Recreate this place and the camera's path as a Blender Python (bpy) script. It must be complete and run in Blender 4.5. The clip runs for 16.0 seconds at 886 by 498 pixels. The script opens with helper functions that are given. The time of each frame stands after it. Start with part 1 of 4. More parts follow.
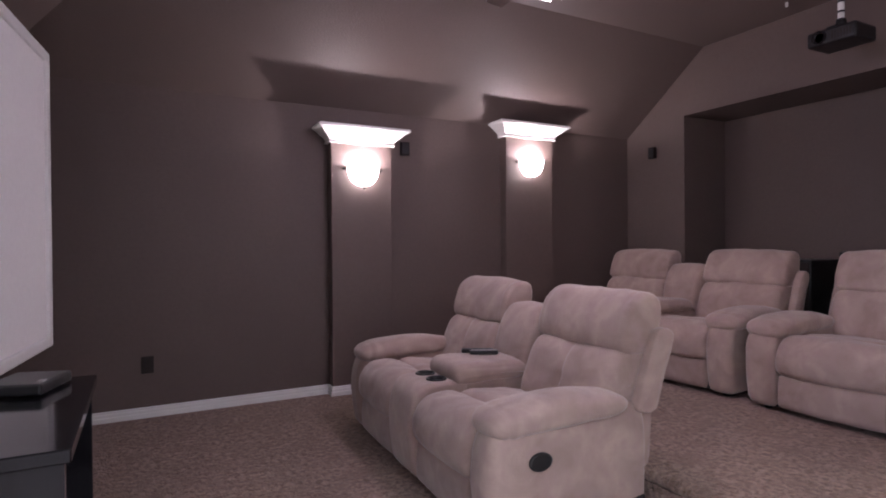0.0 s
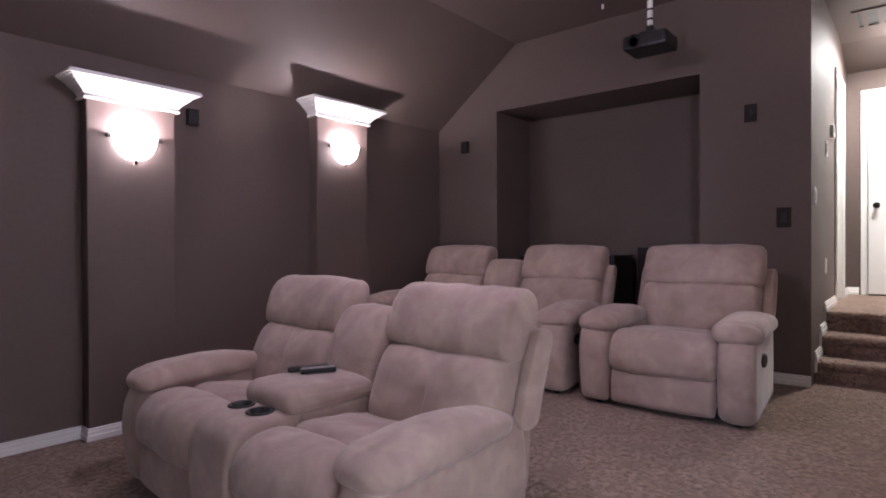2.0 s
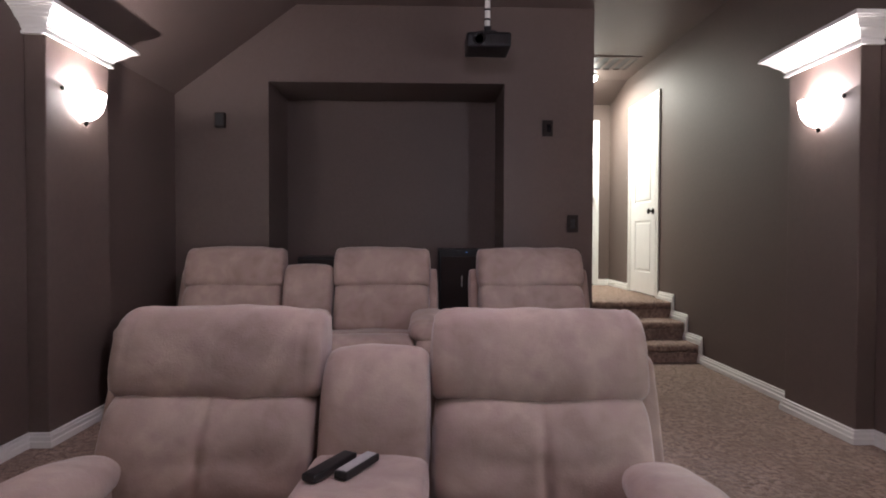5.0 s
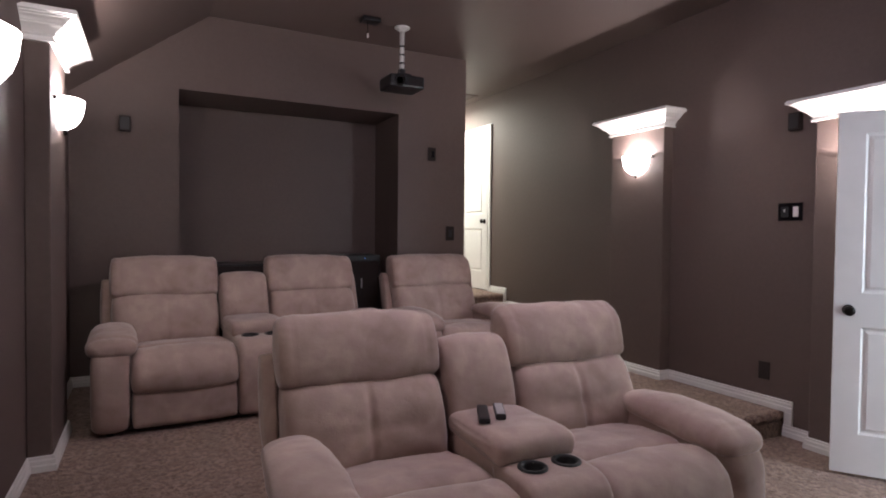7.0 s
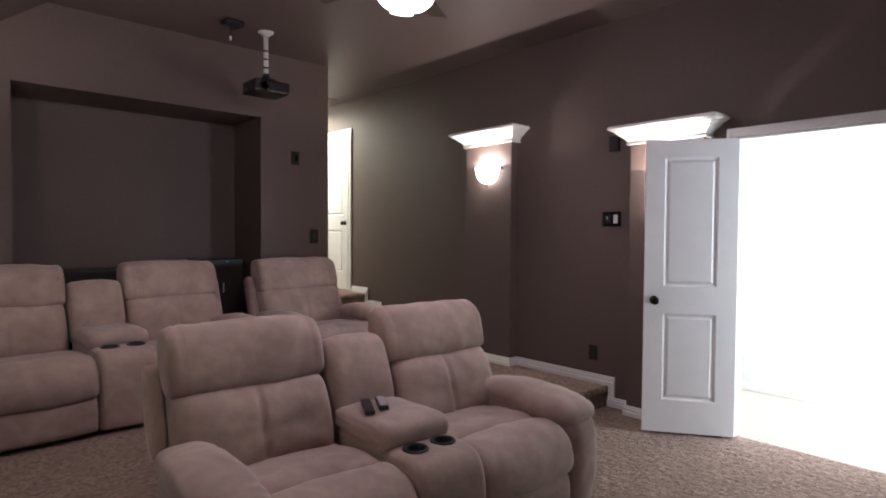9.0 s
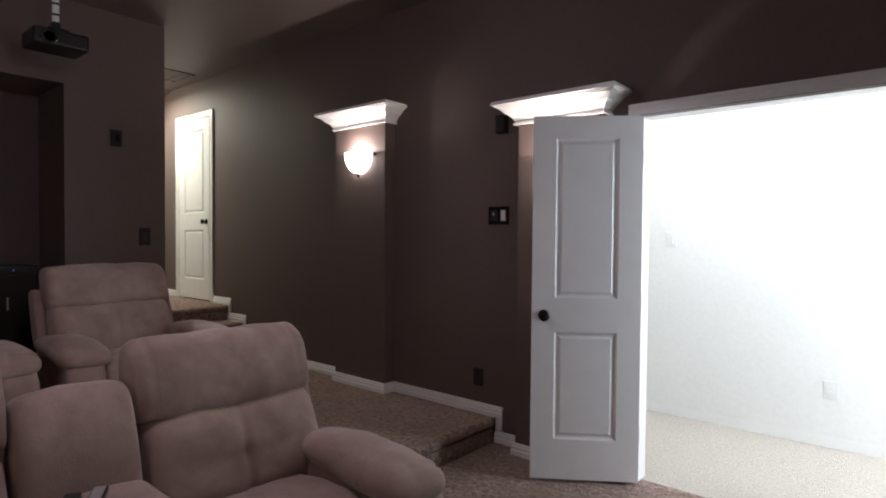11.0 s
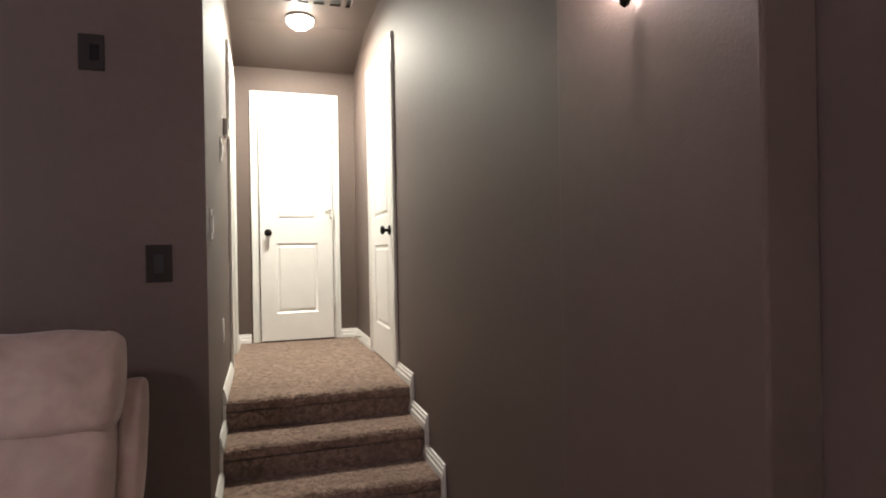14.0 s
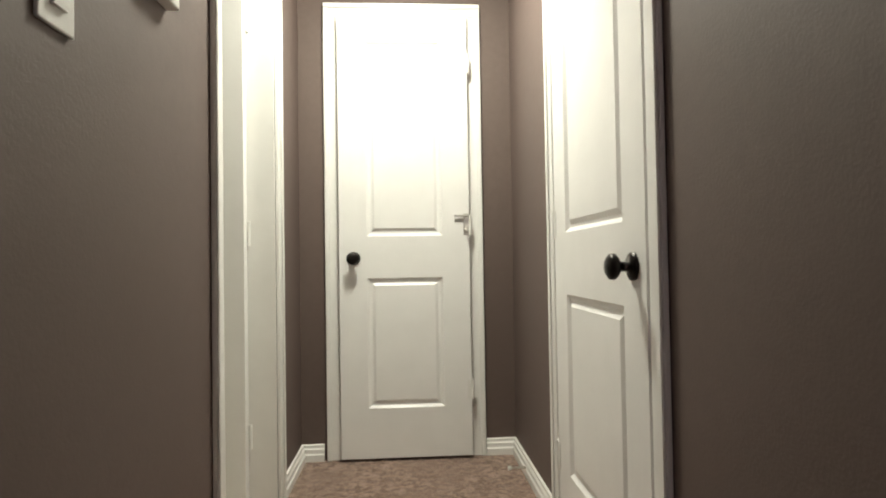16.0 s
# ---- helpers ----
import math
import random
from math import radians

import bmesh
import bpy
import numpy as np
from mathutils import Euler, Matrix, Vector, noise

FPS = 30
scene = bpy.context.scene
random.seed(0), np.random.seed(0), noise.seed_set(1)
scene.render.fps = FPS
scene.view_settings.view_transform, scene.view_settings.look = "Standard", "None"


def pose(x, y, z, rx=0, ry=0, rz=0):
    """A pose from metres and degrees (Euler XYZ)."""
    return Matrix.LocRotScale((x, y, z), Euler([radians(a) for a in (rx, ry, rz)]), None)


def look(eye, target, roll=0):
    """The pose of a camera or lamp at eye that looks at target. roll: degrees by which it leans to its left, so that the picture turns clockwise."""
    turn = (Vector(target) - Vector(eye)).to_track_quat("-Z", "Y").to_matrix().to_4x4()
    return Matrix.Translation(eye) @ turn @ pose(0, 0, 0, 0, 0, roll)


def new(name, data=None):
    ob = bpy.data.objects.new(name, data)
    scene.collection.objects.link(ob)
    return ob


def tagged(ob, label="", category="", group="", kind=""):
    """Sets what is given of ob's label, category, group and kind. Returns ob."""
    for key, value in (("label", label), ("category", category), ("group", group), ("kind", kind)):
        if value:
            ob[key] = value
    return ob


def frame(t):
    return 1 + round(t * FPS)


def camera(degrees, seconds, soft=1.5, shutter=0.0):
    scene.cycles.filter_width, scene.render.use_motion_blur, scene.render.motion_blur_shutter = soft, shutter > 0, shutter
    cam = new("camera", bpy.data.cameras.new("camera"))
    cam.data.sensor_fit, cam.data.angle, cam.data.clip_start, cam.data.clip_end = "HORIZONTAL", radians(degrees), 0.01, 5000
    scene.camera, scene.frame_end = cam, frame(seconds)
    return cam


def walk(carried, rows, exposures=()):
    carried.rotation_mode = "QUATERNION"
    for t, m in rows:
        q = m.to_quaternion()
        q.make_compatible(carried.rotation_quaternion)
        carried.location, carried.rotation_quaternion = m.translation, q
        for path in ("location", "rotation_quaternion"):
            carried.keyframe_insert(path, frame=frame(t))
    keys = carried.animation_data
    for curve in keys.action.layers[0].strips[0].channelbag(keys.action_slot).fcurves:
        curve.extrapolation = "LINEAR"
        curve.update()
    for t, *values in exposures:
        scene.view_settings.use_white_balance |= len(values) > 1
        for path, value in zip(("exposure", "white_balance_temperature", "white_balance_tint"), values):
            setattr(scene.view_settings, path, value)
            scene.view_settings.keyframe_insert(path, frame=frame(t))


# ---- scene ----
cam = camera(75.9, 16.0, soft=1.9)

EXPOSURES = [
    (0, 0.20, 6000, 23), (0.5, 0.0, 6000, 25), (1, 0.0, 5980, 25), (2, 0.2, 5900, 21), (3.5, 0.15, 5920, 16), (4.5, 0.12, 6050, 13), (7.5, 0.22, 6150, 11), (8.5, 0.25, 6200, 10), (9, 0.0, 6250, 10), (9.5, -0.42, 6300, 10),
    (11, -0.8, 6320, 10), (12, -1.25, 6350, 10), (12.5, -0.7, 6400, 10), (13, -0.35, 6500, 10), (13.5, -0.06, 6500, 12), (14, 0.1, 6500, 13), (14.5, -0.05, 6500, 10), (15, -0.22, 6500, 9), (15.5, -0.45, 6450, 8), (16, -0.66, 6450, 8),
]
PATH = [
    (0, (-0.255, -0.234, 1.214), (0.685, 1.531, 1.2), -0.5),
    (0.5, (-0.177, -0.11, 1.218), (0.91, 1.569, 1.199), -0.5),
    (1, (-0.14, 0.055, 1.2), (1.096, 1.627, 1.182), -0.3),
    (1.5, (-0.14, 0.176, 1.192), (1.237, 1.626, 1.174), -0.4),
    (2, (-0.143, 0.441, 1.166), (1.396, 1.719, 1.15), -0.3),
    (2.5, (-0.158, 0.727, 1.174), (1.509, 1.832, 1.16), -0.2),
    (3, (-0.188, 1.004, 1.201), (1.605, 1.889, 1.174), -0.3),
    (3.5, (-0.098, 1.34, 1.18), (1.796, 1.982, 1.163), -0.3),
    (4, (-0.108, 1.597, 1.226), (1.855, 1.977, 1.192), -0.2),
    (4.5, (-0.075, 1.925, 1.233), (1.918, 2.093, 1.192), 0.0),
    (6.8, (-0.449, 3.717, 1.313), (1.361, 2.867, 1.263), 0.6),
    (7, (-0.508, 3.814, 1.336), (1.268, 2.897, 1.284), 0.6),
    (7.5, (-0.604, 3.977, 1.38), (1.109, 2.948, 1.323), 0.5),
    (8, (-0.634, 4.091, 1.404), (1.024, 2.975, 1.346), 0.5),
    (8.5, (-0.645, 4.122, 1.401), (0.931, 2.892, 1.339), 0.5),
    (9, (-0.65, 4.075, 1.395), (0.827, 2.728, 1.336), 0.4),
    (9.5, (-0.685, 3.956, 1.409), (0.671, 2.487, 1.347), 0.4),
    (9.7, (-0.672, 3.902, 1.391), (0.612, 2.37, 1.341), 0.6),
    (11.8, (0.152, 2.431, 1.376), (1.466, 0.923, 1.333), -0.0),
    (12, (0.316, 2.259, 1.404), (1.697, 0.814, 1.364), -0.4),
    (12.5, (0.686, 1.829, 1.401), (2.262, 0.598, 1.372), -0.4),
    (13, (1.104, 1.418, 1.373), (2.81, 0.375, 1.355), -0.5),
    (13.5, (1.619, 1.071, 1.349), (3.454, 0.275, 1.343), -0.9),
    (14, (2.155, 0.786, 1.382), (4.061, 0.181, 1.381), -1.0),
    (14.5, (2.717, 0.641, 1.515), (4.679, 0.253, 1.509), -1.1),
    (15, (3.315, 0.55, 1.56), (5.298, 0.284, 1.551), -0.9),
    (15.5, (3.942, 0.482, 1.53), (5.935, 0.314, 1.543), -1.0),
    (16, (4.511, 0.502, 1.525), (6.506, 0.372, 1.567), -0.9),
]
walk(cam, [(t, look(eye, target, roll)) for t, eye, target, roll in PATH], EXPOSURES)

# ---- light and exposure ----
world = bpy.data.worlds.new("world")
scene.world = world
world.use_nodes = True
wn = world.node_tree.nodes
bg = wn["Background"]
sky = wn.new("ShaderNodeTexSky")
sky.sky_type = "NISHITA"
sky.sun_disc = False
sky.sun_elevation, sky.sun_rotation = radians(40), radians(200)
world.node_tree.links.new(sky.outputs[0], bg.inputs[0])
bg.inputs[1].default_value = 0.1


def area(name, m, sx, sy, watts, colour):
    d = bpy.data.lights.new(name, "AREA")
    d.shape, d.size, d.size_y, d.energy, d.color = "RECTANGLE", sx, sy, watts, colour
    o = new(name, d)
    o.matrix_world = m
    return o


def bulb(name, p, watts, colour, radius=0.03):
    d = bpy.data.lights.new(name, "POINT")
    d.energy, d.color, d.shadow_soft_size = watts, colour, radius
    o = new(name, d)
    o.location = p
    return o


WARM = (1.0, 0.86, 0.82)
SCONCES = [(1.38, 4.24, 1.80, -1), (3.095, 4.24, 1.960, -1), (3.06, 0.105, 1.950, 1), (1.30, 0.105, 1.795, 1)]
for sx, sy, sz, sd in SCONCES:
    bulb("sconce_bulb", (sx, sy + sd * 0.070, sz + 0.045), 23.0, WARM, 0.014)
FAN = (1.72, 2.20)
for k in range(3):
    a = radians(120 * k + 91)
    bulb("fan_bulb", (FAN[0] + 0.105 * math.cos(a), FAN[1] + 0.105 * math.sin(a), 2.57), 15.0, (1.0, 0.85, 0.98), 0.05)
area("hall_lamp", look((6.40, 0.50, 2.975), (6.40, 0.50, 0.0)), 0.22, 0.22, 58.0, (0.97, 0.95, 0.80))
bulb("hall_glow", (6.40, 0.50, 2.95), 7.0, (0.97, 0.95, 0.80), 0.06)
# added fill for daylight in the landing outside the double door; its window is assumed
area("landing_side_fill", look((-2.35, -0.75, 1.45), (2.0, -0.75, 1.2)), 1.0, 1.5, 175.0, (0.78, 0.88, 1.0))
# second added fill from above, no fixture there, to brighten the landing
area("landing_top_fill", look((0.4, -0.72, 2.6), (0.4, -0.72, 0.0)), 1.6, 0.7, 60.0, (0.92, 0.95, 1.0))
# added fill in the room behind the open door of the hall; no known source
area("side_room_fill", look((6.9, 2.3, 2.2), (6.5, 1.0, 1.4)), 0.8, 0.8, 14.0, (1.0, 0.92, 0.72))


# ---- materials ----
def material(name, colour, rough=0.6, metal=0.0, grain=0.0, grain_scale=40.0, stain=0.0, stain_scale=2.5, bump=0.0, bump_scale=120.0, sheen=0.0, second=None, spec=0.5, coat=0.0, sharp=(0.38, 0.66), depth=0.01):
    m = bpy.data.materials.new(name)
    m.use_nodes = True
    nt = m.node_tree
    b = nt.nodes["Principled BSDF"]
    b.inputs["Roughness"].default_value, b.inputs["Metallic"].default_value = rough, metal
    b.inputs["Specular IOR Level"].default_value = spec
    b.inputs["Sheen Weight"].default_value = sheen
    b.inputs["Coat Weight"].default_value = coat
    b.inputs["Sheen Roughness"].default_value = 0.5
    co = nt.nodes.new("ShaderNodeTexCoord")

    def noise_node(scale, detail=4.0):
        n = nt.nodes.new("ShaderNodeTexNoise")
        n.inputs["Scale"].default_value, n.inputs["Detail"].default_value = scale, detail
        nt.links.new(co.outputs["Object"], n.inputs["Vector"])
        return n

    def mix(a, c, f):
        x = nt.nodes.new("ShaderNodeMix")
        x.data_type = "RGBA"
        for sock, v in ((x.inputs[6], a), (x.inputs[7], c), (x.inputs[0], f)):
            if isinstance(v, bpy.types.NodeSocket):
                nt.links.new(v, sock)
            else:
                sock.default_value = v
        return x.outputs[2]

    def ramp(n, lo, hi):
        r = nt.nodes.new("ShaderNodeMapRange")
        r.inputs[1].default_value, r.inputs[2].default_value = lo, hi
        nt.links.new(n.outputs[0], r.inputs[0])
        return r.outputs[0]

    c = (*colour, 1.0)
    out = c
    if grain:
        d = second if second else tuple(v * (1 - grain) for v in colour)
        out = mix(out, (*d, 1.0), ramp(noise_node(grain_scale, 5.0), *sharp))
    if stain:
        out = mix(out, tuple(v * (1 - stain) for v in colour) + (1.0,), ramp(noise_node(stain_scale, 6.0), 0.45, 0.75))
    if isinstance(out, bpy.types.NodeSocket):
        nt.links.new(out, b.inputs["Base Color"])
    else:
        b.inputs["Base Color"].default_value = out
    if bump:
        bn = nt.nodes.new("ShaderNodeBump")
        bn.inputs["Strength"].default_value, bn.inputs["Distance"].default_value = bump, depth
        nt.links.new(noise_node(bump_scale, 3.0).outputs[0], bn.inputs["Height"])
        nt.links.new(bn.outputs[0], b.inputs["Normal"])
    return m


def nap(name, colours, rough, scales, spreads, bumps, sheen, spec=0.1):
    """A pile fabric: three tones mixed by noise at two scales, raised by noise at two scales."""
    m = bpy.data.materials.new(name)
    m.use_nodes = True
    nt = m.node_tree
    b = nt.nodes["Principled BSDF"]
    b.inputs["Roughness"].default_value = rough
    b.inputs["Specular IOR Level"].default_value = spec
    b.inputs["Sheen Weight"].default_value = sheen
    b.inputs["Sheen Roughness"].default_value = 0.45
    co = nt.nodes.new("ShaderNodeTexCoord")
    out = None
    for k, (scale, (lo, hi)) in enumerate(zip(scales, spreads)):
        n = nt.nodes.new("ShaderNodeTexNoise")
        n.inputs["Scale"].default_value, n.inputs["Detail"].default_value = scale, 5.0
        n.inputs["Distortion"].default_value = 0.6 if k == 0 else 0.0
        nt.links.new(co.outputs["Object"], n.inputs["Vector"])
        r = nt.nodes.new("ShaderNodeMapRange")
        r.inputs[1].default_value, r.inputs[2].default_value = lo, hi
        nt.links.new(n.outputs[0], r.inputs[0])
        x = nt.nodes.new("ShaderNodeMix")
        x.data_type = "RGBA"
        nt.links.new(r.outputs[0], x.inputs[0])
        if out is None:
            x.inputs[6].default_value = (*colours[0], 1)
        else:
            nt.links.new(out, x.inputs[6])
        x.inputs[7].default_value = (*colours[k + 1], 1)
        out = x.outputs[2]
    nt.links.new(out, b.inputs["Base Color"])
    last = None
    for scale, strength, depth in bumps:
        n = nt.nodes.new("ShaderNodeTexNoise")
        n.inputs["Scale"].default_value, n.inputs["Detail"].default_value = scale, 3.0
        nt.links.new(co.outputs["Object"], n.inputs["Vector"])
        bn = nt.nodes.new("ShaderNodeBump")
        bn.inputs["Strength"].default_value, bn.inputs["Distance"].default_value = strength, depth
        nt.links.new(n.outputs[0], bn.inputs["Height"])
        if last is not None:
            nt.links.new(last, bn.inputs["Normal"])
        last = bn.outputs[0]
    nt.links.new(last, b.inputs["Normal"])
    return m


def frosted(name, colour, strength, clear):
    """Lit frosted glass that lets a share of the bulb's light straight through."""
    m = glow(name, colour, strength)
    nt = m.node_tree
    t = nt.nodes.new("ShaderNodeBsdfTransparent")
    x = nt.nodes.new("ShaderNodeMixShader")
    x.inputs[0].default_value = clear
    nt.links.new(nt.nodes["Principled BSDF"].outputs[0], x.inputs[1])
    nt.links.new(t.outputs[0], x.inputs[2])
    nt.links.new(x.outputs[0], nt.nodes["Material Output"].inputs[0])
    return m


def glow(name, colour, strength, base=(0.9, 0.9, 0.88)):
    m = material(name, base, 0.3)
    b = m.node_tree.nodes["Principled BSDF"]
    b.inputs["Emission Color"].default_value = (*colour, 1)
    b.inputs["Emission Strength"].default_value = strength
    return m


M_WALL = material("brown_wall_paint", (0.125, 0.089, 0.077), 0.66, stain=0.10, stain_scale=1.2, grain=0.07, grain_scale=35, bump=0.06, bump_scale=150)
M_CEIL = material("brown_ceiling_paint", (0.135, 0.10, 0.088), 0.55, stain=0.08, stain_scale=1.0, grain=0.05, grain_scale=60, bump=0.15, bump_scale=70)
M_CARPET = nap("brown_carpet", [(0.41, 0.289, 0.232), (0.190, 0.129, 0.103), (0.26, 0.181, 0.145)], 0.95, (36, 7), ((0.38, 0.64), (0.42, 0.76)), ((22, 0.8, 0.035), (85, 0.9, 0.02)), 0.12)
M_CARPET_PALE = material("cream_carpet", (0.62, 0.56, 0.48), 0.95, grain=0.3, grain_scale=75, stain=0.12, stain_scale=5, bump=1.0, bump_scale=160, spec=0.1)
M_TRIM = material("white_trim_paint", (0.80, 0.79, 0.76), 0.35, grain=0.03, grain_scale=12)
M_DOOR = material("white_door_paint", (0.80, 0.79, 0.77), 0.38, grain=0.03, grain_scale=9, bump=0.03, bump_scale=60)
M_WHITEWALL = material("white_wall_paint", (0.78, 0.77, 0.74), 0.6, grain=0.04, grain_scale=30, bump=0.08, bump_scale=80)
M_SUEDE = nap("taupe_microfibre", [(0.46, 0.345, 0.295), (0.335, 0.24, 0.208), (0.39, 0.278, 0.25)], 0.85, (5.5, 14), ((0.38, 0.66), (0.46, 0.70)), ((9, 0.25, 0.02), (160, 0.25, 0.004)), 0.40)
M_BLACK = material("black_plastic", (0.012, 0.012, 0.013), 0.35, grain=0.2, grain_scale=30)
M_BLACKGLOSS = material("black_gloss_laminate", (0.012, 0.011, 0.013), 0.09, grain=0.1, grain_scale=20)
M_BRONZE = material("oil_rubbed_bronze", (0.018, 0.014, 0.012), 0.32, metal=0.7, grain=0.3, grain_scale=30)
M_CHROME = material("satin_nickel", (0.62, 0.60, 0.56), 0.28, metal=1.0, grain=0.1, grain_scale=30)
M_WHITEPL = material("white_plastic", (0.75, 0.74, 0.71), 0.4, grain=0.04, grain_scale=30)
M_GREYPL = material("grey_plastic", (0.42, 0.40, 0.40), 0.45, grain=0.1, grain_scale=30)
M_SCREEN = material("matt_white_screen_fabric", (0.88, 0.86, 0.84), 0.9, grain=0.03, grain_scale=50)
M_SCREENFR = material("pale_screen_frame", (0.80, 0.79, 0.77), 0.45, grain=0.03, grain_scale=20)
M_SHADE = frosted("frosted_glass_shade", (1.0, 0.92, 0.86), 12.0, 0.35)
M_FANGLASS = glow("frosted_glass_bowl", (1.0, 0.90, 0.86), 6.0)
M_HALLGLASS = glow("frosted_dome", (1.0, 0.93, 0.78), 34.0)
M_WOODFAN = material("dark_walnut_blade", (0.05, 0.03, 0.022), 0.4, grain=0.4, grain_scale=18)
M_BROWNPL = material("dark_brown_plastic", (0.028, 0.021, 0.019), 0.6, grain=0.1, grain_scale=90, spec=0.2)
M_RED = glow("indicator_blue", (0.1, 0.35, 1.0), 3.0, (0.05, 0.1, 0.4))


# ---- mesh helpers ----
def link_mesh(name, bm, mat, smooth=False):
    me = bpy.data.meshes.new(name)
    bmesh.ops.recalc_face_normals(bm, faces=bm.faces)
    bm.to_mesh(me)
    bm.free()
    me.materials.append(mat)
    if smooth:
        for p in me.polygons:
            p.use_smooth = True
    return new(name, me)


def part(name, bm, mat, parent, label="", smooth=False):
    o = link_mesh(name, bm, mat, smooth)
    o.parent = parent
    if label:
        o["label"] = label
    return o


def bm_box(x0, x1, y0, y1, z0, z1, bevel=0.0, seg=1, bm=None):
    b = bmesh.new()
    m = Matrix.Translation(((x0 + x1) / 2, (y0 + y1) / 2, (z0 + z1) / 2)) @ Matrix.Diagonal((abs(x1 - x0), abs(y1 - y0), abs(z1 - z0), 1))
    bmesh.ops.create_cube(b, size=1.0, matrix=m)
    if bevel:
        bmesh.ops.bevel(b, geom=b.edges[:], offset=bevel, segments=seg, affect="EDGES", profile=0.5)
    if bm is None:
        return b
    join(bm, b)
    return bm


def join(bm, other):
    tmp = bpy.data.meshes.new("tmp")
    other.to_mesh(tmp)
    other.free()
    bm.from_mesh(tmp)
    bpy.data.meshes.remove(tmp)
    return bm


def bm_cyl(p, axis, r0, r1, h, seg=20, bm=None, cap=True):
    b = bmesh.new()
    q = Vector((0, 0, 1)).rotation_difference(Vector(axis)).to_matrix().to_4x4()
    bmesh.ops.create_cone(b, cap_ends=cap, segments=seg, radius1=r0, radius2=r1, depth=h, matrix=Matrix.Translation(p) @ q @ Matrix.Translation((0, 0, h / 2)))
    if bm is None:
        return b
    return join(bm, b)


def bm_lathe(profile, seg=28, p=(0, 0, 0), axis=(0, 0, 1), a0=0.0, a1=2 * math.pi):
    """Turns a profile of (radius, height) about an axis through p."""
    b = bmesh.new()
    full = abs(a1 - a0 - 2 * math.pi) < 1e-6
    n = seg if full else seg + 1
    q = Matrix.Translation(p) @ Vector((0, 0, 1)).rotation_difference(Vector(axis)).to_matrix().to_4x4()
    rings = []
    for i in range(n):
        a = a0 + (a1 - a0) * i / seg
        rings.append([b.verts.new(q @ Vector((r * math.cos(a), r * math.sin(a), h))) for r, h in profile])
    for i in range(seg):
        j = (i + 1) % n
        for k in range(len(profile) - 1):
            b.faces.new((rings[i][k], rings[j][k], rings[j][k + 1], rings[i][k + 1]))
    bmesh.ops.remove_doubles(b, verts=b.verts, dist=1e-5)
    return b


def bm_sweep(path, profile, closed=False):
    """Sweeps a profile of (outward, up) along a level path; outward is to the right of travel, mitred at the corners."""
    b = bmesh.new()
    pts = [Vector(p) for p in path]
    rings = []
    for i, p in enumerate(pts):
        d0 = (p - pts[i - 1]).normalized() if i else None
        d1 = (pts[i + 1] - p).normalized() if i < len(pts) - 1 else None
        d0, d1 = d0 or d1, d1 or d0
        n0, n1 = Vector((d0.y, -d0.x, 0)), Vector((d1.y, -d1.x, 0))
        n = n0 + n1
        n = n / max(0.2, n.length_squared / 2)
        rings.append([b.verts.new(p + n * o + Vector((0, 0, u))) for o, u in profile])
    for i in range(len(rings) - 1):
        for k in range(len(profile)):
            l = (k + 1) % len(profile)
            b.faces.new((rings[i][k], rings[i + 1][k], rings[i + 1][l], rings[i][l]))
    b.faces.new(rings[0])
    b.faces.new(rings[-1])
    return b


def bm_prism(poly, axis, a0, a1):
    """A flat polygon carried from a0 to a1 along an axis; its two coordinates are the other axes in order."""
    b = bmesh.new()

    def at(u, v, a):
        return (a, u, v) if axis == "x" else (u, a, v) if axis == "y" else (u, v, a)
    lo, hi = [b.verts.new(at(u, v, a0)) for u, v in poly], [b.verts.new(at(u, v, a1)) for u, v in poly]
    b.faces.new(lo)
    b.faces.new(hi)
    for i in range(len(poly)):
        j = (i + 1) % len(poly)
        b.faces.new((lo[i], lo[j], hi[j], hi[i]))
    return b


def soft_box(x0, x1, y0, y1, z0, z1, r, seg=4, puff=0.0, cuts=0, wrinkle=0.0, seed=0.0, tilt=0.0, shear=0.0):
    """An upholstered block: rounded edges, swollen faces, uneven surface."""
    b = bmesh.new()
    c = Vector(((x0 + x1) / 2, (y0 + y1) / 2, (z0 + z1) / 2))
    s = Vector((x1 - x0, y1 - y0, z1 - z0))
    n = 3 + cuts
    bmesh.ops.create_cube(b, size=1.0)
    bmesh.ops.subdivide_edges(b, edges=b.edges[:], cuts=n + 3, use_grid_fill=True)
    h = s / 2
    for v in b.verts:
        p = Vector((v.co.x * s.x, v.co.y * s.y, v.co.z * s.z))
        # denser rows towards the rounded edges
        q = Vector([math.copysign(min(1.0, abs(2 * p[i] / s[i])) ** 0.75 * h[i], p[i]) for i in range(3)])
        core = Vector([max(-h[i] + r, min(h[i] - r, q[i])) for i in range(3)])
        d = q - core
        if d.length > 1e-6:
            q = core + d.normalized() * r
        f = [1 - (q[i] / h[i]) ** 2 for i in range(3)]
        q.x += math.copysign(puff * f[1] * f[2], q.x) if abs(q.x) > h.x * 0.5 else 0
        q.y += math.copysign(puff * 0.4 * f[0] * f[2], q.y) if abs(q.y) > h.y * 0.5 else 0
        q.z += math.copysign(puff * f[0] * f[1], q.z) if abs(q.z) > h.z * 0.5 else 0
        if wrinkle:
            w = noise.noise(q * 7 + Vector((seed, seed * 1.7, 3.1))) + 0.5 * noise.noise(q * 17 + Vector((seed, 5.2, seed)))
            q += q.normalized() * wrinkle * w
        q.x += shear * (q.z + h.z)
        v.co = q + c
    return b


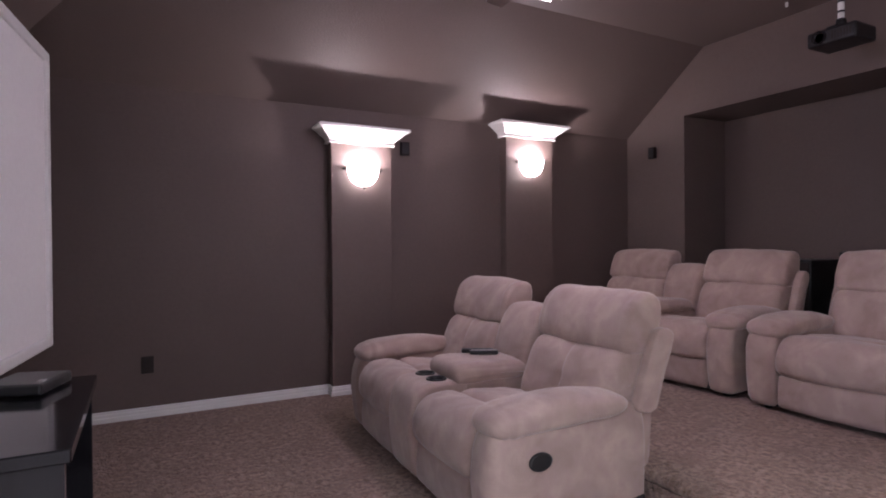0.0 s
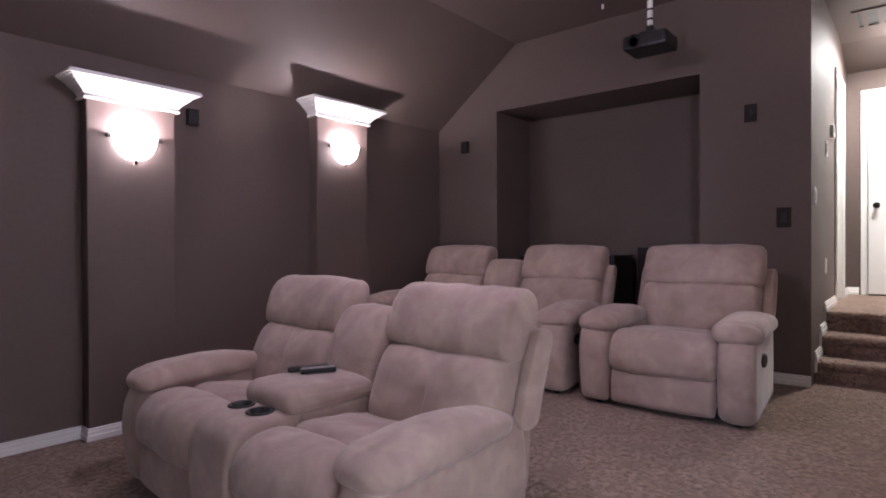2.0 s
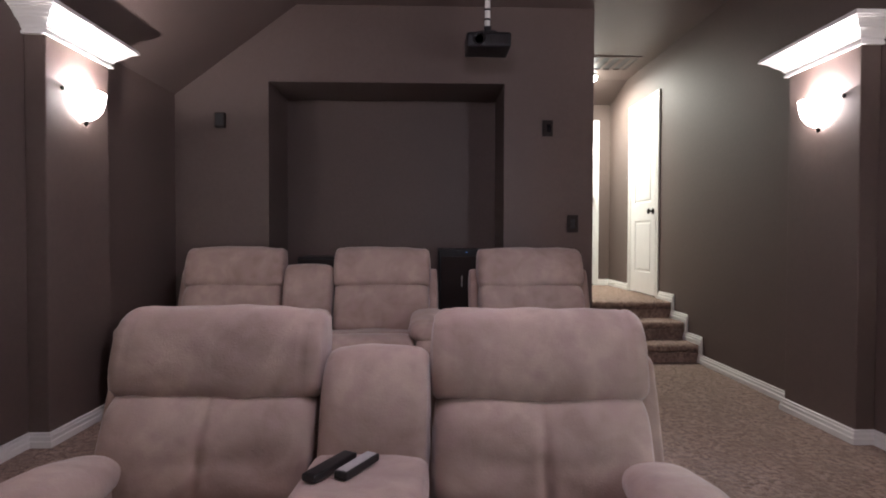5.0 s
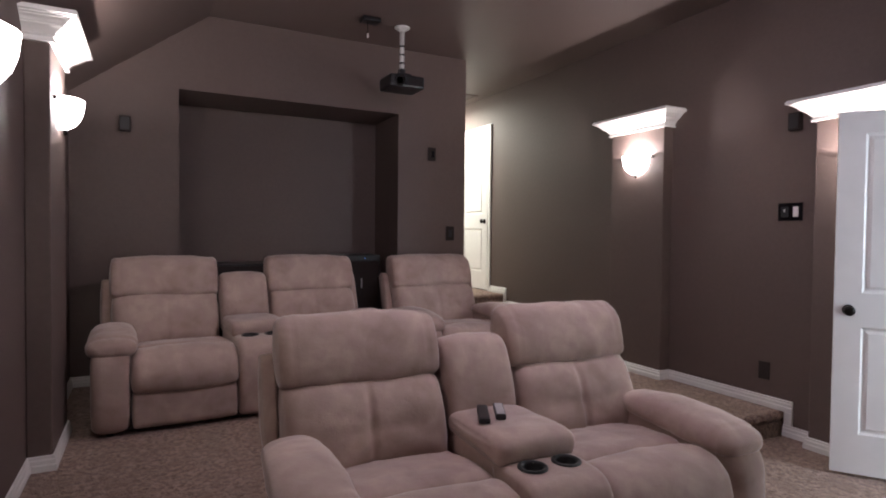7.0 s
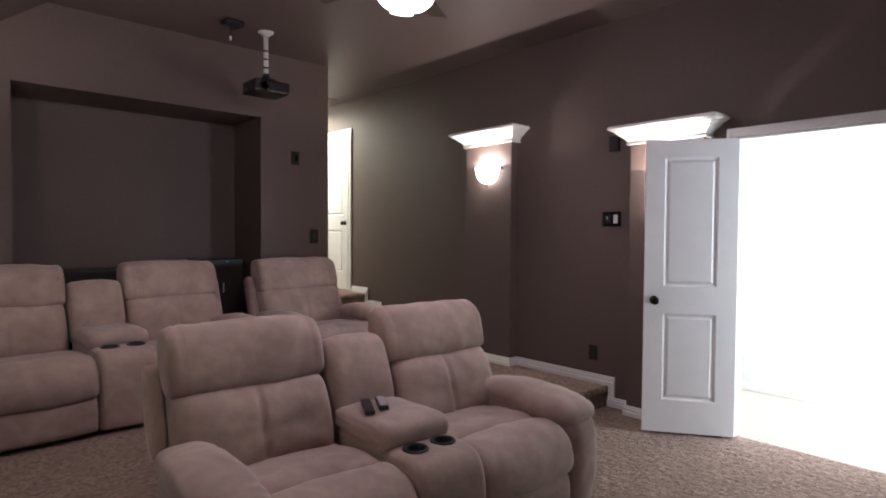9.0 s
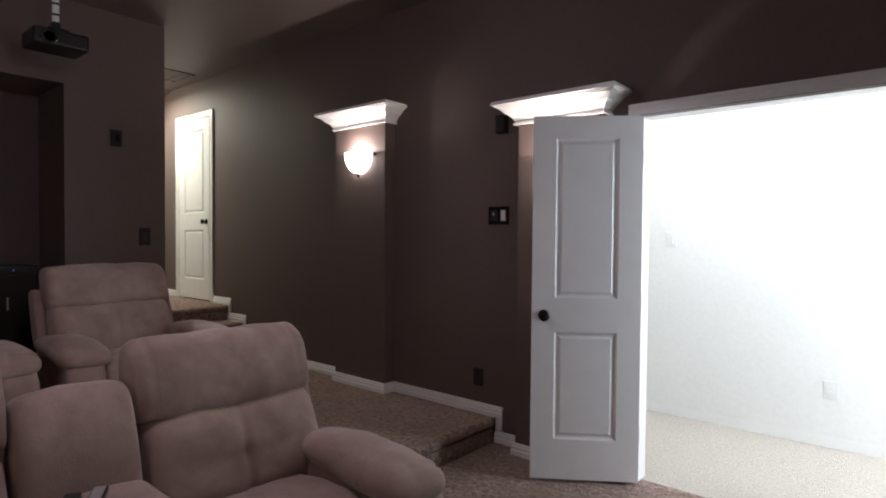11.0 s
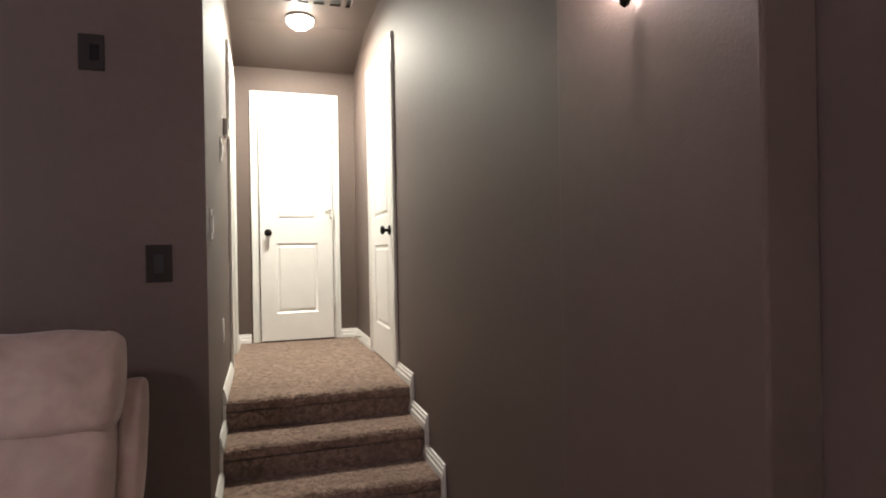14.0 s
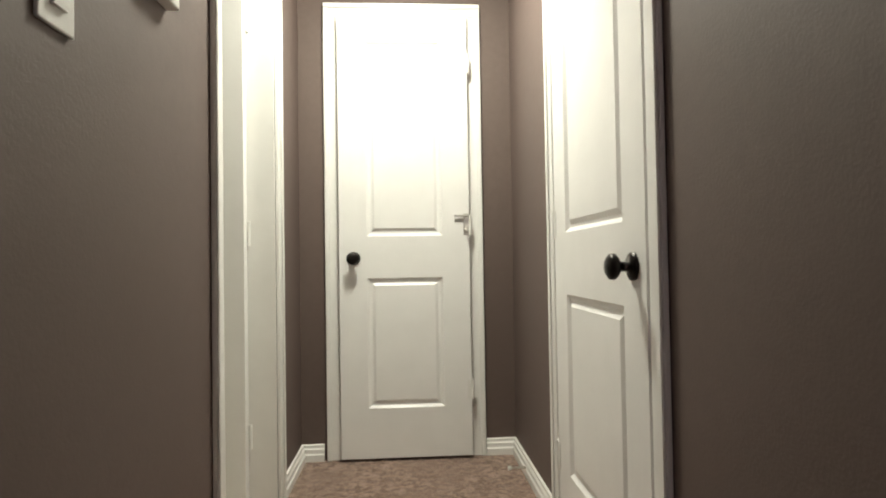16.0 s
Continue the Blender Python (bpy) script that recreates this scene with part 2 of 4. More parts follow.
# ---- structure ----
PLAT, HALL, CEIL = 0.164, 0.622, 3.082
WA, XF, XN, XE = 4.345, -1.12, 4.5, 7.16      # wall behind the pillars, front wall, niche wall, hall end
DL, DR, DH = -0.37, 0.87, 2.05                # double door opening
SD0, SD1 = 5.63, 6.37                         # hall side door opening
LD0, LD1 = 6.03, 6.68                         # hall door opening opposite
HY = 0.99                                     # hall wall opposite the door wall


def structure(name, bm, mat, label, category):
    return tagged(link_mesh(name, bm, mat), label, category, kind="structure")


def wall_y(name, y0, y1, x0, x1, z0, z1, holes, mat, label):
    """A wall along x with rectangular holes (x0, x1, z0, z1)."""
    b = bmesh.new()
    xs = sorted({x0, x1, *[h[0] for h in holes], *[h[1] for h in holes]})
    for a, c in zip(xs, xs[1:]):
        hs = [h for h in holes if h[0] <= a + 1e-6 and h[1] >= c - 1e-6]
        if not hs:
            bm_box(a, c, y0, y1, z0, z1, bm=b)
        else:
            if hs[0][2] > z0:
                bm_box(a, c, y0, y1, z0, hs[0][2], bm=b)
            bm_box(a, c, y0, y1, hs[0][3], z1, bm=b)
    bmesh.ops.remove_doubles(b, verts=b.verts, dist=1e-5)
    return structure(name, b, mat, label, "wall")


# the wall of the double door and the hall
wall_y("wall_south", -0.06, 0.0, XF - 0.12, XE + 0.12, -0.02, CEIL + 0.12, [(DL, DR, -0.02, DH), (SD0, SD1, HALL, HALL + 2.04)], M_WALL, "dark brown painted wall with a double door opening")
wall_y("wall_landing_near", -0.12, -0.062, -2.6, XE + 0.12, -0.02, CEIL + 0.12, [(DL, DR, -0.02, DH), (SD0, SD1, HALL, HALL + 2.04)], M_WHITEWALL, "white painted back of the door wall")
structure("wall_north", bm_box(XF - 0.12, XN + 0.8, WA, WA + 0.12, -0.02, CEIL + 0.1), M_WALL, "dark brown painted wall behind the pillars", "wall")
structure("wall_west", bm_box(XF - 0.12, XF, 0.0, WA, -0.02, CEIL + 0.1), M_WALL, "dark brown painted wall behind the screen", "wall")
# wall with the niche
NY0, NY1, NZ, NX = 1.716, 3.605, 2.47, 5.12
nb = bm_box(XN, NX, HY, NY0, 0.0, CEIL + 0.1)
bm_box(XN, NX, NY1, WA, 0.0, CEIL + 0.1, bm=nb)
bm_box(XN, NX, NY0, NY1, NZ, CEIL + 0.1, bm=nb)
bm_box(NX, NX + 0.1, HY + 0.12, WA, 0.0, CEIL + 0.1, bm=nb)
structure("wall_east", nb, M_WALL, "dark brown wall with a deep rectangular niche", "wall")
wall_y("wall_hall", HY, HY + 0.12, NX, XE + 0.12, 0.0, CEIL + 0.1, [(LD0, LD1, HALL - 0.03, HALL + 2.04)], M_WALL, "dark brown hall wall with a doorway")
eb = bm_box(XE, XE + 0.12, 0.0, HY, 0.0, CEIL + 0.1)
structure("wall_hall_end", eb, M_WALL, "dark brown wall at the end of the hall", "wall")
# ceilings: flat field, slope over the pillared wall, slope over the front wall, hall
cb = bmesh.new()
SY, SX, SZ = 3.38, -0.16, 2.36


def slab(corners, t=0.1):
    vs = [cb.verts.new(c) for c in corners]
    ws = [cb.verts.new((c[0], c[1], c[2] + t)) for c in corners]
    cb.faces.new(vs)
    cb.faces.new(ws)
    for i in range(len(corners)):
        j = (i + 1) % len(corners)
        cb.faces.new((vs[i], vs[j], ws[j], ws[i]))


slab([(SX, 0, CEIL), (XN, 0, CEIL), (XN, SY, CEIL), (SX, SY, CEIL)])
slab([(SX, SY, CEIL), (XN, SY, CEIL), (XN, WA, SZ), (XF, WA, SZ)])
slab([(XF, 0, SZ), (SX, 0, CEIL), (SX, SY, CEIL), (XF, WA, SZ)])
slab([(XN, 0, CEIL), (6.55, 0, CEIL), (6.55, HY, CEIL), (XN, HY, CEIL)])
slab([(6.55, 0, CEIL), (XE, 0, 2.93), (XE, HY, 2.93), (6.55, HY, CEIL)])
structure("ceiling", cb, M_CEIL, "dark brown ceiling with sloped sides", "ceiling")
# floors
structure("floor", bm_box(XF, 1.82, -0.06, WA, -0.06, 0.0), M_CARPET, "brown speckled cut-pile carpet floor", "floor")
structure("floor_landing", bm_box(-2.5, 4.0, -1.36, -0.061, -0.06, -0.002), M_CARPET_PALE, "cream carpet on the landing outside", "floor")


def carpet_step(name, x0, x1, y0, y1, z0, z1, label):
    """A carpeted step with a rounded nose on its west edge."""
    r = 0.034
    poly = [(x1, z0), (x0 + 0.014, z0), (x0 + 0.014, z1 - 2 * r)]
    for k in range(7):
        a = radians(-90 - 30 * k)
        poly.append((x0 + r + r * math.cos(a), z1 - r + r * math.sin(a)))
    poly.append((x1, z1))
    return tagged(link_mesh(name, bm_prism(poly, "y", y0, y1), M_CARPET), label, "step", kind="structure")


carpet_step("floor_platform", 1.82, NX, 0.0, WA, -0.02, PLAT, "raised platform with brown speckled carpet")
R = (HALL - PLAT) / 3
carpet_step("stair_step_1", 4.70, 5.0, 0.0, HY, PLAT - 0.02, PLAT + R, "brown carpeted stair step")
carpet_step("stair_step_2", 4.975, 5.3, 0.0, HY, PLAT - 0.02, PLAT + 2 * R, "brown carpeted stair step")
carpet_step("floor_hall", 5.26, XE, 0.0, HY + 0.12, PLAT - 0.02, HALL, "hall floor with brown speckled carpet")
structure("floor_side_room", bm_box(5.6, XE + 0.4, HY + 0.121, 2.6, HALL - 0.1, HALL - 0.004), M_CARPET_PALE, "pale floor of the lit side room", "floor")
# landing shell
structure("wall_landing", bm_box(-2.6, 4.0, -1.46, -1.36, -0.02, 2.75), M_WHITEWALL, "white painted wall of the landing", "wall")
structure("wall_landing_end", bm_box(4.0, 4.1, -1.46, -0.12, -0.02, 2.75), M_WHITEWALL, "white painted wall of the landing", "wall")
structure("ceiling_landing", bm_box(-2.6, 4.1, -1.46, -0.12, 2.7, 2.8), M_WHITEWALL, "white landing ceiling", "ceiling")
# unseen end wall, its opening made up to go with the landing fill
wb = bm_box(-2.6, -2.5, -1.36, -0.12, -0.02, 0.7)
bm_box(-2.6, -2.5, -1.36, -0.12, 2.2, 2.7, bm=wb)
structure("wall_landing_open", wb, M_WHITEWALL, "unseen white wall with an assumed opening behind the landing fill", "wall")
# side room shell behind the hall's open door
sb = bm_box(5.5, 5.6, HY + 0.12, 2.7, 0.4, 3.0)
bm_box(XE + 0.3, XE + 0.4, HY + 0.12, 2.7, 0.4, 3.0, bm=sb)
bm_box(5.5, XE + 0.4, 2.6, 2.7, 0.4, 3.0, bm=sb)
bm_box(5.6, XE + 0.4, HY + 0.12, 2.6, 2.95, 3.05, bm=sb)
structure("wall_side_room", sb, M_WHITEWALL, "pale walls of the side room", "wall")
# room behind the hall side door
structure("wall_side_closet", bm_box(SD0 - 0.2, SD1 + 0.2, -0.3, -0.2, HALL - 0.1, HALL + 2.3), M_WHITEWALL, "wall behind the closed side door", "wall")

# ---- trim ----
BASE = [(0.0, 0.0), (0.018, 0.0), (0.018, 0.030), (0.013, 0.036), (0.013, 0.054), (0.008, 0.060), (0.008, 0.072), (0.0, 0.076)]


def baseboard(name, path):
    return tagged(link_mesh(name, bm_sweep(path, BASE), M_TRIM), "white moulded baseboard", "baseboard", kind="structure")


PA, PB = (1.11, 1.64), (2.81, 3.37)     # pillars on the north wall
P1, P2 = (2.785, 3.37), (1.045, 1.60)      # pillars on the door wall
PD = 0.105
E2 = 0.002
# north wall, walked from west to east the room lies to the right
baseboard("baseboard", [(XF, WA - E2, 0), (PA[0] - E2, WA - E2, 0), (PA[0] - E2, WA - PD - E2, 0), (PA[1] + E2, WA - PD - E2, 0), (PA[1] + E2, WA - E2, 0), (1.80, WA - E2, 0)])
baseboard("baseboard", [(1.76, WA - E2, PLAT), (PB[0] - E2, WA - E2, PLAT), (PB[0] - E2, WA - PD - E2, PLAT), (PB[1] + E2, WA - PD - E2, PLAT), (PB[1] + E2, WA - E2, PLAT), (XN - E2, WA - E2, PLAT), (XN - E2, NY1 + 0.001, PLAT), (NX - E2, NY1 - E2, PLAT)][:-1])
baseboard("baseboard", [(XN - E2, NY0, PLAT), (XN - E2, HY, PLAT)])
# door wall, walked from east to west
baseboard("baseboard", [(4.70, E2, PLAT), (P1[1] + E2, E2, PLAT), (P1[1] + E2, PD + E2, PLAT), (P1[0] - E2, PD + E2, PLAT), (P1[0] - E2, E2, PLAT), (1.757, E2, PLAT)])
baseboard("baseboard", [(1.82, E2, 0), (P2[1] + E2, E2, 0), (P2[1] + E2, PD + E2, 0), (P2[0] - E2, PD + E2, 0), (P2[0] - E2, E2, 0), (0.945, E2, 0)])
baseboard("baseboard", [(DL - 0.075, E2, 0), (XF, E2, 0)])
for i, (xa, xb) in enumerate(((4.64, 4.975), (4.915, 5.26))):
    baseboard("baseboard", [(xb, E2, PLAT + (i + 1) * R), (xa, E2, PLAT + (i + 1) * R)])
    baseboard("baseboard", [(xa + 0.0, HY - E2, PLAT + (i + 1) * R), (xb, HY - E2, PLAT + (i + 1) * R)])
baseboard("baseboard", [(SD0 - 0.07, E2, HALL), (5.20, E2, HALL)])
baseboard("baseboard", [(5.20, HY - E2, HALL), (LD0 - 0.065, HY - E2, HALL)])
baseboard("baseboard", [(LD1 + 0.065, HY - E2, HALL), (XE - E2, HY - E2, HALL), (XE - E2, 0.885, HALL)])
baseboard("baseboard", [(XE - E2, 0.140, HALL), (XE - E2, E2, HALL), (SD1 + 0.07, E2, HALL)])
baseboard("baseboard", [(-2.5, -1.358, 0), (3.9, -1.358, 0)])


def riser_trim(x, y0, y1, z0, z1):
    b = bm_box(x - 0.060, x - 0.001, y0, y1, z0, z1, 0.004)
    bm_box(x - 0.060, x - 0.044, min(y0, y1) - 0.004, max(y0, y1) + 0.004, z0, z1, 0.003, bm=b)
    tagged(link_mesh("baseboard", b, M_TRIM), "white trim up the side of a carpeted step", "baseboard", kind="structure")


for x, z0, z1 in ((4.70, PLAT + 0.077, PLAT + R - 0.001), (4.975, PLAT + R + 0.077, PLAT + 2 * R - 0.001), (5.26, PLAT + 2 * R + 0.077, HALL - 0.001)):
    riser_trim(x, 0.002, 0.012, z0, z1)
    riser_trim(x, HY - 0.012, HY - 0.002, z0, z1)
riser_trim(1.817, 0.002, 0.012, 0.077, PLAT - 0.001)
riser_trim(1.817, WA - 0.012, WA - 0.002, 0.077, PLAT - 0.001)


# ---- pillars with capitals, sconces ----
def pillar(name, x0, x1, wall, side, z0, z1):
    y0, y1 = sorted((wall, wall + side * PD))
    b = bm_box(x0, x1, y0, y1, z0, z1, 0.006, 2)
    return tagged(link_mesh(name, b, M_WALL), "dark brown painted wall pillar", "pillar", kind="structure")


CROWN = [(0.0, 0.0), (0.020, 0.0), (0.020, 0.012), (0.012, 0.016), (0.012, 0.026), (0.022, 0.030), (0.022, 0.036), (0.030, 0.047), (0.045, 0.060), (0.062, 0.069), (0.062, 0.075), (0.070, 0.078), (0.078, 0.089), (0.093, 0.098), (0.093, 0.103), (0.109, 0.106), (0.109, 0.112), (0.124, 0.115), (0.124, 0.128), (0.0, 0.128)]


def capital(x0, x1, wall, side, z):
    """Crown moulding round three sides of a pillar, with a board on top."""
    thing = tagged(new("pillar_capital"), "white crown moulding capital on a wall pillar", "capital", "pillar capitals")
    thing.location = ((x0 + x1) / 2, wall, z)
    o = Vector(thing.location)
    f = wall + side * PD
    e = 0.002
    path = [(x0 - e, wall, z), (x0 - e, f + side * e, z), (x1 + e, f + side * e, z), (x1 + e, wall, z)]
    if side > 0:
        path.reverse()
    b = bm_sweep([Vector(p) - o for p in path], CROWN)
    part("moulding", b, M_TRIM, thing)
    y0, y1 = sorted((wall, f + side * 0.122))
    part("top_board", bm_box(x0 - 0.12 - o.x, x1 + 0.12 - o.x, y0 - o.y, y1 - o.y, 0.1285, 0.138, 0.002), M_TRIM, thing)
    return thing


def sconce(x, y, z, side):
    """A half bowl of frosted glass with a bronze cradle."""
    thing = tagged(new("wall_sconce"), "lit half-bowl frosted glass sconce with bronze knobs", "wall lamp", "wall sconces")
    thing.location = (x, y, z)
    prof = [(0.012, -0.095), (0.05, -0.088), (0.085, -0.068), (0.112, -0.036), (0.128, 0.005), (0.134, 0.05), (0.138, 0.062), (0.133, 0.062), (0.128, 0.048), (0.122, 0.005), (0.106, -0.034), (0.08, -0.062), (0.05, -0.081), (0.012, -0.088)]
    a0 = 0 if side > 0 else math.pi
    b = bm_lathe(prof, 24, a0=a0, a1=a0 + math.pi)
    for v in b.verts:
        v.co.y = v.co.y * 0.85 + side * 0.004
    part("glass_bowl", b, M_SHADE, thing, "glowing frosted glass bowl", True)
    part("back_plate", bm_box(-0.05, 0.05, min(0, side * 0.012), max(0, side * 0.012), -0.07, 0.04, 0.004), M_BRONZE, thing, "dark bronze back plate")
    part("bottom_knob", bm_lathe([(0.0, -0.125), (0.009, -0.118), (0.012, -0.108), (0.007, -0.098), (0.014, -0.094), (0.0, -0.092)], 12, p=(0, side * 0.03, 0)), M_BRONZE, thing, "dark bronze knob", True)
    for s in (-1, 1):
        k = bm_cyl((s * 0.132, side * 0.004, 0.045), (s, 0, 0), 0.006, 0.006, 0.02, 10)
        join(k, bm_lathe([(0.0, 0.0), (0.011, 0.004), (0.013, 0.012), (0.008, 0.02), (0.0, 0.022)], 12, p=(s * 0.15, side * 0.004, 0.045), axis=(s, 0, 0)))
        part("side_knob", k, M_BRONZE, thing, "dark bronze knob", True)
    return thing


for (x0, x1), wall, side, z0, zc in ((PA, WA, -1, 0.0, 2.05), (PB, WA, -1, PLAT, 2.235), (P1, 0.0, 1, PLAT, 2.225), (P2, 0.0, 1, 0.0, 2.065)):
    pillar("pillar", x0, x1, wall, side, z0 - 0.01, zc + 0.12)
    capital(x0, x1, wall, side, zc)
for sx, sy, sz, sd in SCONCES:
    sconce(sx, sy, sz, sd)


# ---- doors ----
def door_leaf(thing, w, h, mid=0.815, t=0.035):
    """A two-panel door leaf in the xz plane, x from 0 (hinge) to w, y from 0 to t."""
    st = 0.125
    b = bmesh.new()
    for x0, x1, z0, z1 in ((0, st, 0, h), (w - st, w, 0, h), (st, w - st, 0, 0.225), (st, w - st, mid, mid + 0.19), (st, w - st, h - 0.12, h)):
        bm_box(x0, x1, 0, t, z0, z1, bm=b)
    bmesh.ops.remove_doubles(b, verts=b.verts, dist=1e-5)
    leaf = part("leaf", b, M_DOOR, thing)
    for z0, z1 in ((0.225, mid), (mid + 0.19, h - 0.12)):
        p = bmesh.new()
        ins = [(0.0, 0.0), (0.012, 0.010), (0.022, 0.011), (0.036, 0.003)]
        for y, s in ((0.0, 1), (t, -1)):
            rings = []
            for o, d in ins:
                rings.append([p.verts.new((x, y + s * d, z)) for x, z in ((st + o, z0 + o), (w - st - o, z0 + o), (w - st - o, z1 - o), (st + o, z1 - o))])
            for r0, r1 in zip(rings, rings[1:]):
                for i in range(4):
                    p.faces.new((r0[i], r0[(i + 1) % 4], r1[(i + 1) % 4], r1[i]))
            p.faces.new(rings[-1])
        part("panel", p, M_DOOR, leaf)
    return leaf


def knob(thing, x, z, y, s):
    k = bm_lathe([(0.0, 0.0), (0.031, 0.0), (0.031, 0.006), (0.024, 0.010), (0.011, 0.012), (0.011, 0.032), (0.022, 0.036), (0.029, 0.044), (0.028, 0.053), (0.018, 0.060), (0.0, 0.062)], 20, p=(x, y, z), axis=(0, s, 0))
    part("door_knob", k, M_BRONZE, thing, "dark bronze round knob", True)


def hinge(thing, z, y, x=0.0):
    b = bm_cyl((x - 0.006, y, z - 0.045), (0, 0, 1), 0.007, 0.007, 0.09, 10)
    bm_box(x - 0.004, x + 0.018, y - 0.002, y + 0.002, z - 0.044, z + 0.044, bm=b)
    part("hinge", b, M_WHITEPL, thing, "painted hinge")


CASING = 0.062


def casing_x(name, x0, x1, z0, z1, y, side, depth):
    """Casing and lining of an opening in a wall along x; y is the wall's face and side its outward way."""
    thing = tagged(new(name), "white moulded door casing", "door frame", kind="structure")
    thing.location = (x0, y, z0)
    for a, c, zz in ((x0 - CASING, x0, z0), (x1, x1 + CASING, z0)):
        out = a if a < x0 else c
        b = bm_box(a - x0, c - x0, *sorted((side * 0.001, side * 0.013)), 0, z1 - z0, 0.002)
        bm_box(*sorted((out - x0, out - x0 + (0.022 if a < x0 else -0.022))), *sorted((side * 0.0135, side * 0.020)), 0, z1 - z0 + (CASING - 0.022), 0.003, bm=b)
        part("casing", b, M_TRIM, thing)
    b = bm_box(-CASING, x1 - x0 + CASING, *sorted((side * 0.001, side * 0.013)), z1 - z0 + 0.001, z1 - z0 + CASING, 0.002)
    bm_box(-CASING, x1 - x0 + CASING, *sorted((side * 0.0135, side * 0.020)), z1 - z0 + CASING - 0.022, z1 - z0 + CASING, 0.003, bm=b)
    part("casing_head", b, M_TRIM, thing)
    if depth:
        y0, y1 = sorted((0.0, -side * depth))
        b = bm_box(0.001, 0.014, y0, y1, 0, z1 - z0 - 0.001)
        bm_box(x1 - x0 - 0.014, x1 - x0 - 0.001, y0, y1, 0, z1 - z0 - 0.001, bm=b)
        bm_box(0.014, x1 - x0 - 0.014, y0, y1, z1 - z0 - 0.014, z1 - z0 - 0.001, bm=b)
        part("jamb", b, M_TRIM, thing)
    return thing


casing_x("door_frame_double", DL, DR, 0.0, DH, 0.0, 1, 0.12)
casing_x("door_frame_side", SD0, SD1, HALL, HALL + 2.04, 0.0, 1, 0.12)
casing_x("door_frame_hall", LD0, LD1, HALL, HALL + 2.04, HY, -1, 0.12)
ec = casing_x("door_frame_end", -0.81, -0.205, HALL, HALL + 2.045, 0.0, 1, 0.0)
ec.matrix_world = pose(XE, 0.205, HALL, 0, 0, 90)


def place_door(name, m, w, h, label, knobs, hinges, kz=0.905, mid=0.815):
    d = tagged(new(name), label, "door", kind="structure")
    leaf = door_leaf(d, w, h, mid)
    for y, s in knobs:
        knob(leaf, w - 0.065, kz, y, s)
    for z in hinges[1:]:
        hinge(leaf, z, hinges[0])
    d.matrix_world = m
    return d


T = 0.035
# double door leaves swung into the room
place_door("door_1", pose(DR - 0.016, 0.012, 0.018, 0, 0, 34.8), 0.592, 2.02, "white two-panel door leaf standing open", [(0.0, -1), (T, 1)], [0.0, 0.25, 1.0, 1.8], 0.918, 0.825)
place_door("door_2", pose(DL + 0.016, 0.012, 0.018, 0, 0, 118), 0.605, 2.02, "white two-panel door leaf standing open", [(0.0, -1), (T, 1)], [0.0, 0.25, 1.0, 1.8])
# closed doors in the hall
place_door("door_3", pose(XE - 0.012, 0.21, HALL + 0.015, 0, 0, 90), 0.595, 2.02, "white closed two-panel door at the hall end", [(T, 1)], [T, 0.30, 1.05, 1.8])
place_door("door_4", pose(SD1 - 0.016, 0.012, HALL + 0.015, 0, 0, 180), SD1 - SD0 - 0.03, 2.015, "white closed two-panel side door in the hall", [(0.0, -1)], [0.0, 0.25, 1.0, 1.8], 0.87, 0.78)
place_door("door_5", pose(LD1 - 0.018, HY + 0.10, HALL + 0.015, 0, 0, 86), 0.66, 2.015, "white door standing open into the side room", [(0.0, -1)], [0.0, 0.25, 1.0, 1.8])


# ---- seating ----
def smooth_loop(pts, n):
    """A closed curve through points, evenly sampled."""
    dense = []
    m = len(pts)
    for i in range(m):
        p0, p1, p2, p3 = (Vector(pts[(i + k - 1) % m]) for k in range(4))
        for j in range(24):
            t = j / 24
            dense.append(0.5 * (2 * p1 + (p2 - p0) * t + (2 * p0 - 5 * p1 + 4 * p2 - p3) * t * t + (3 * p1 - p0 - 3 * p2 + p3) * t ** 3))
    total = sum((dense[i] - dense[i - 1]).length for i in range(len(dense)))
    out, run, want = [], 0.0, 0.0
    for i in range(len(dense)):
        step = (dense[(i + 1) % len(dense)] - dense[i]).length
        while len(out) < n and run + step >= want:
            out.append(dense[i].lerp(dense[(i + 1) % len(dense)], (want - run) / step if step else 0))
            want += total / n
        run += step
    return out


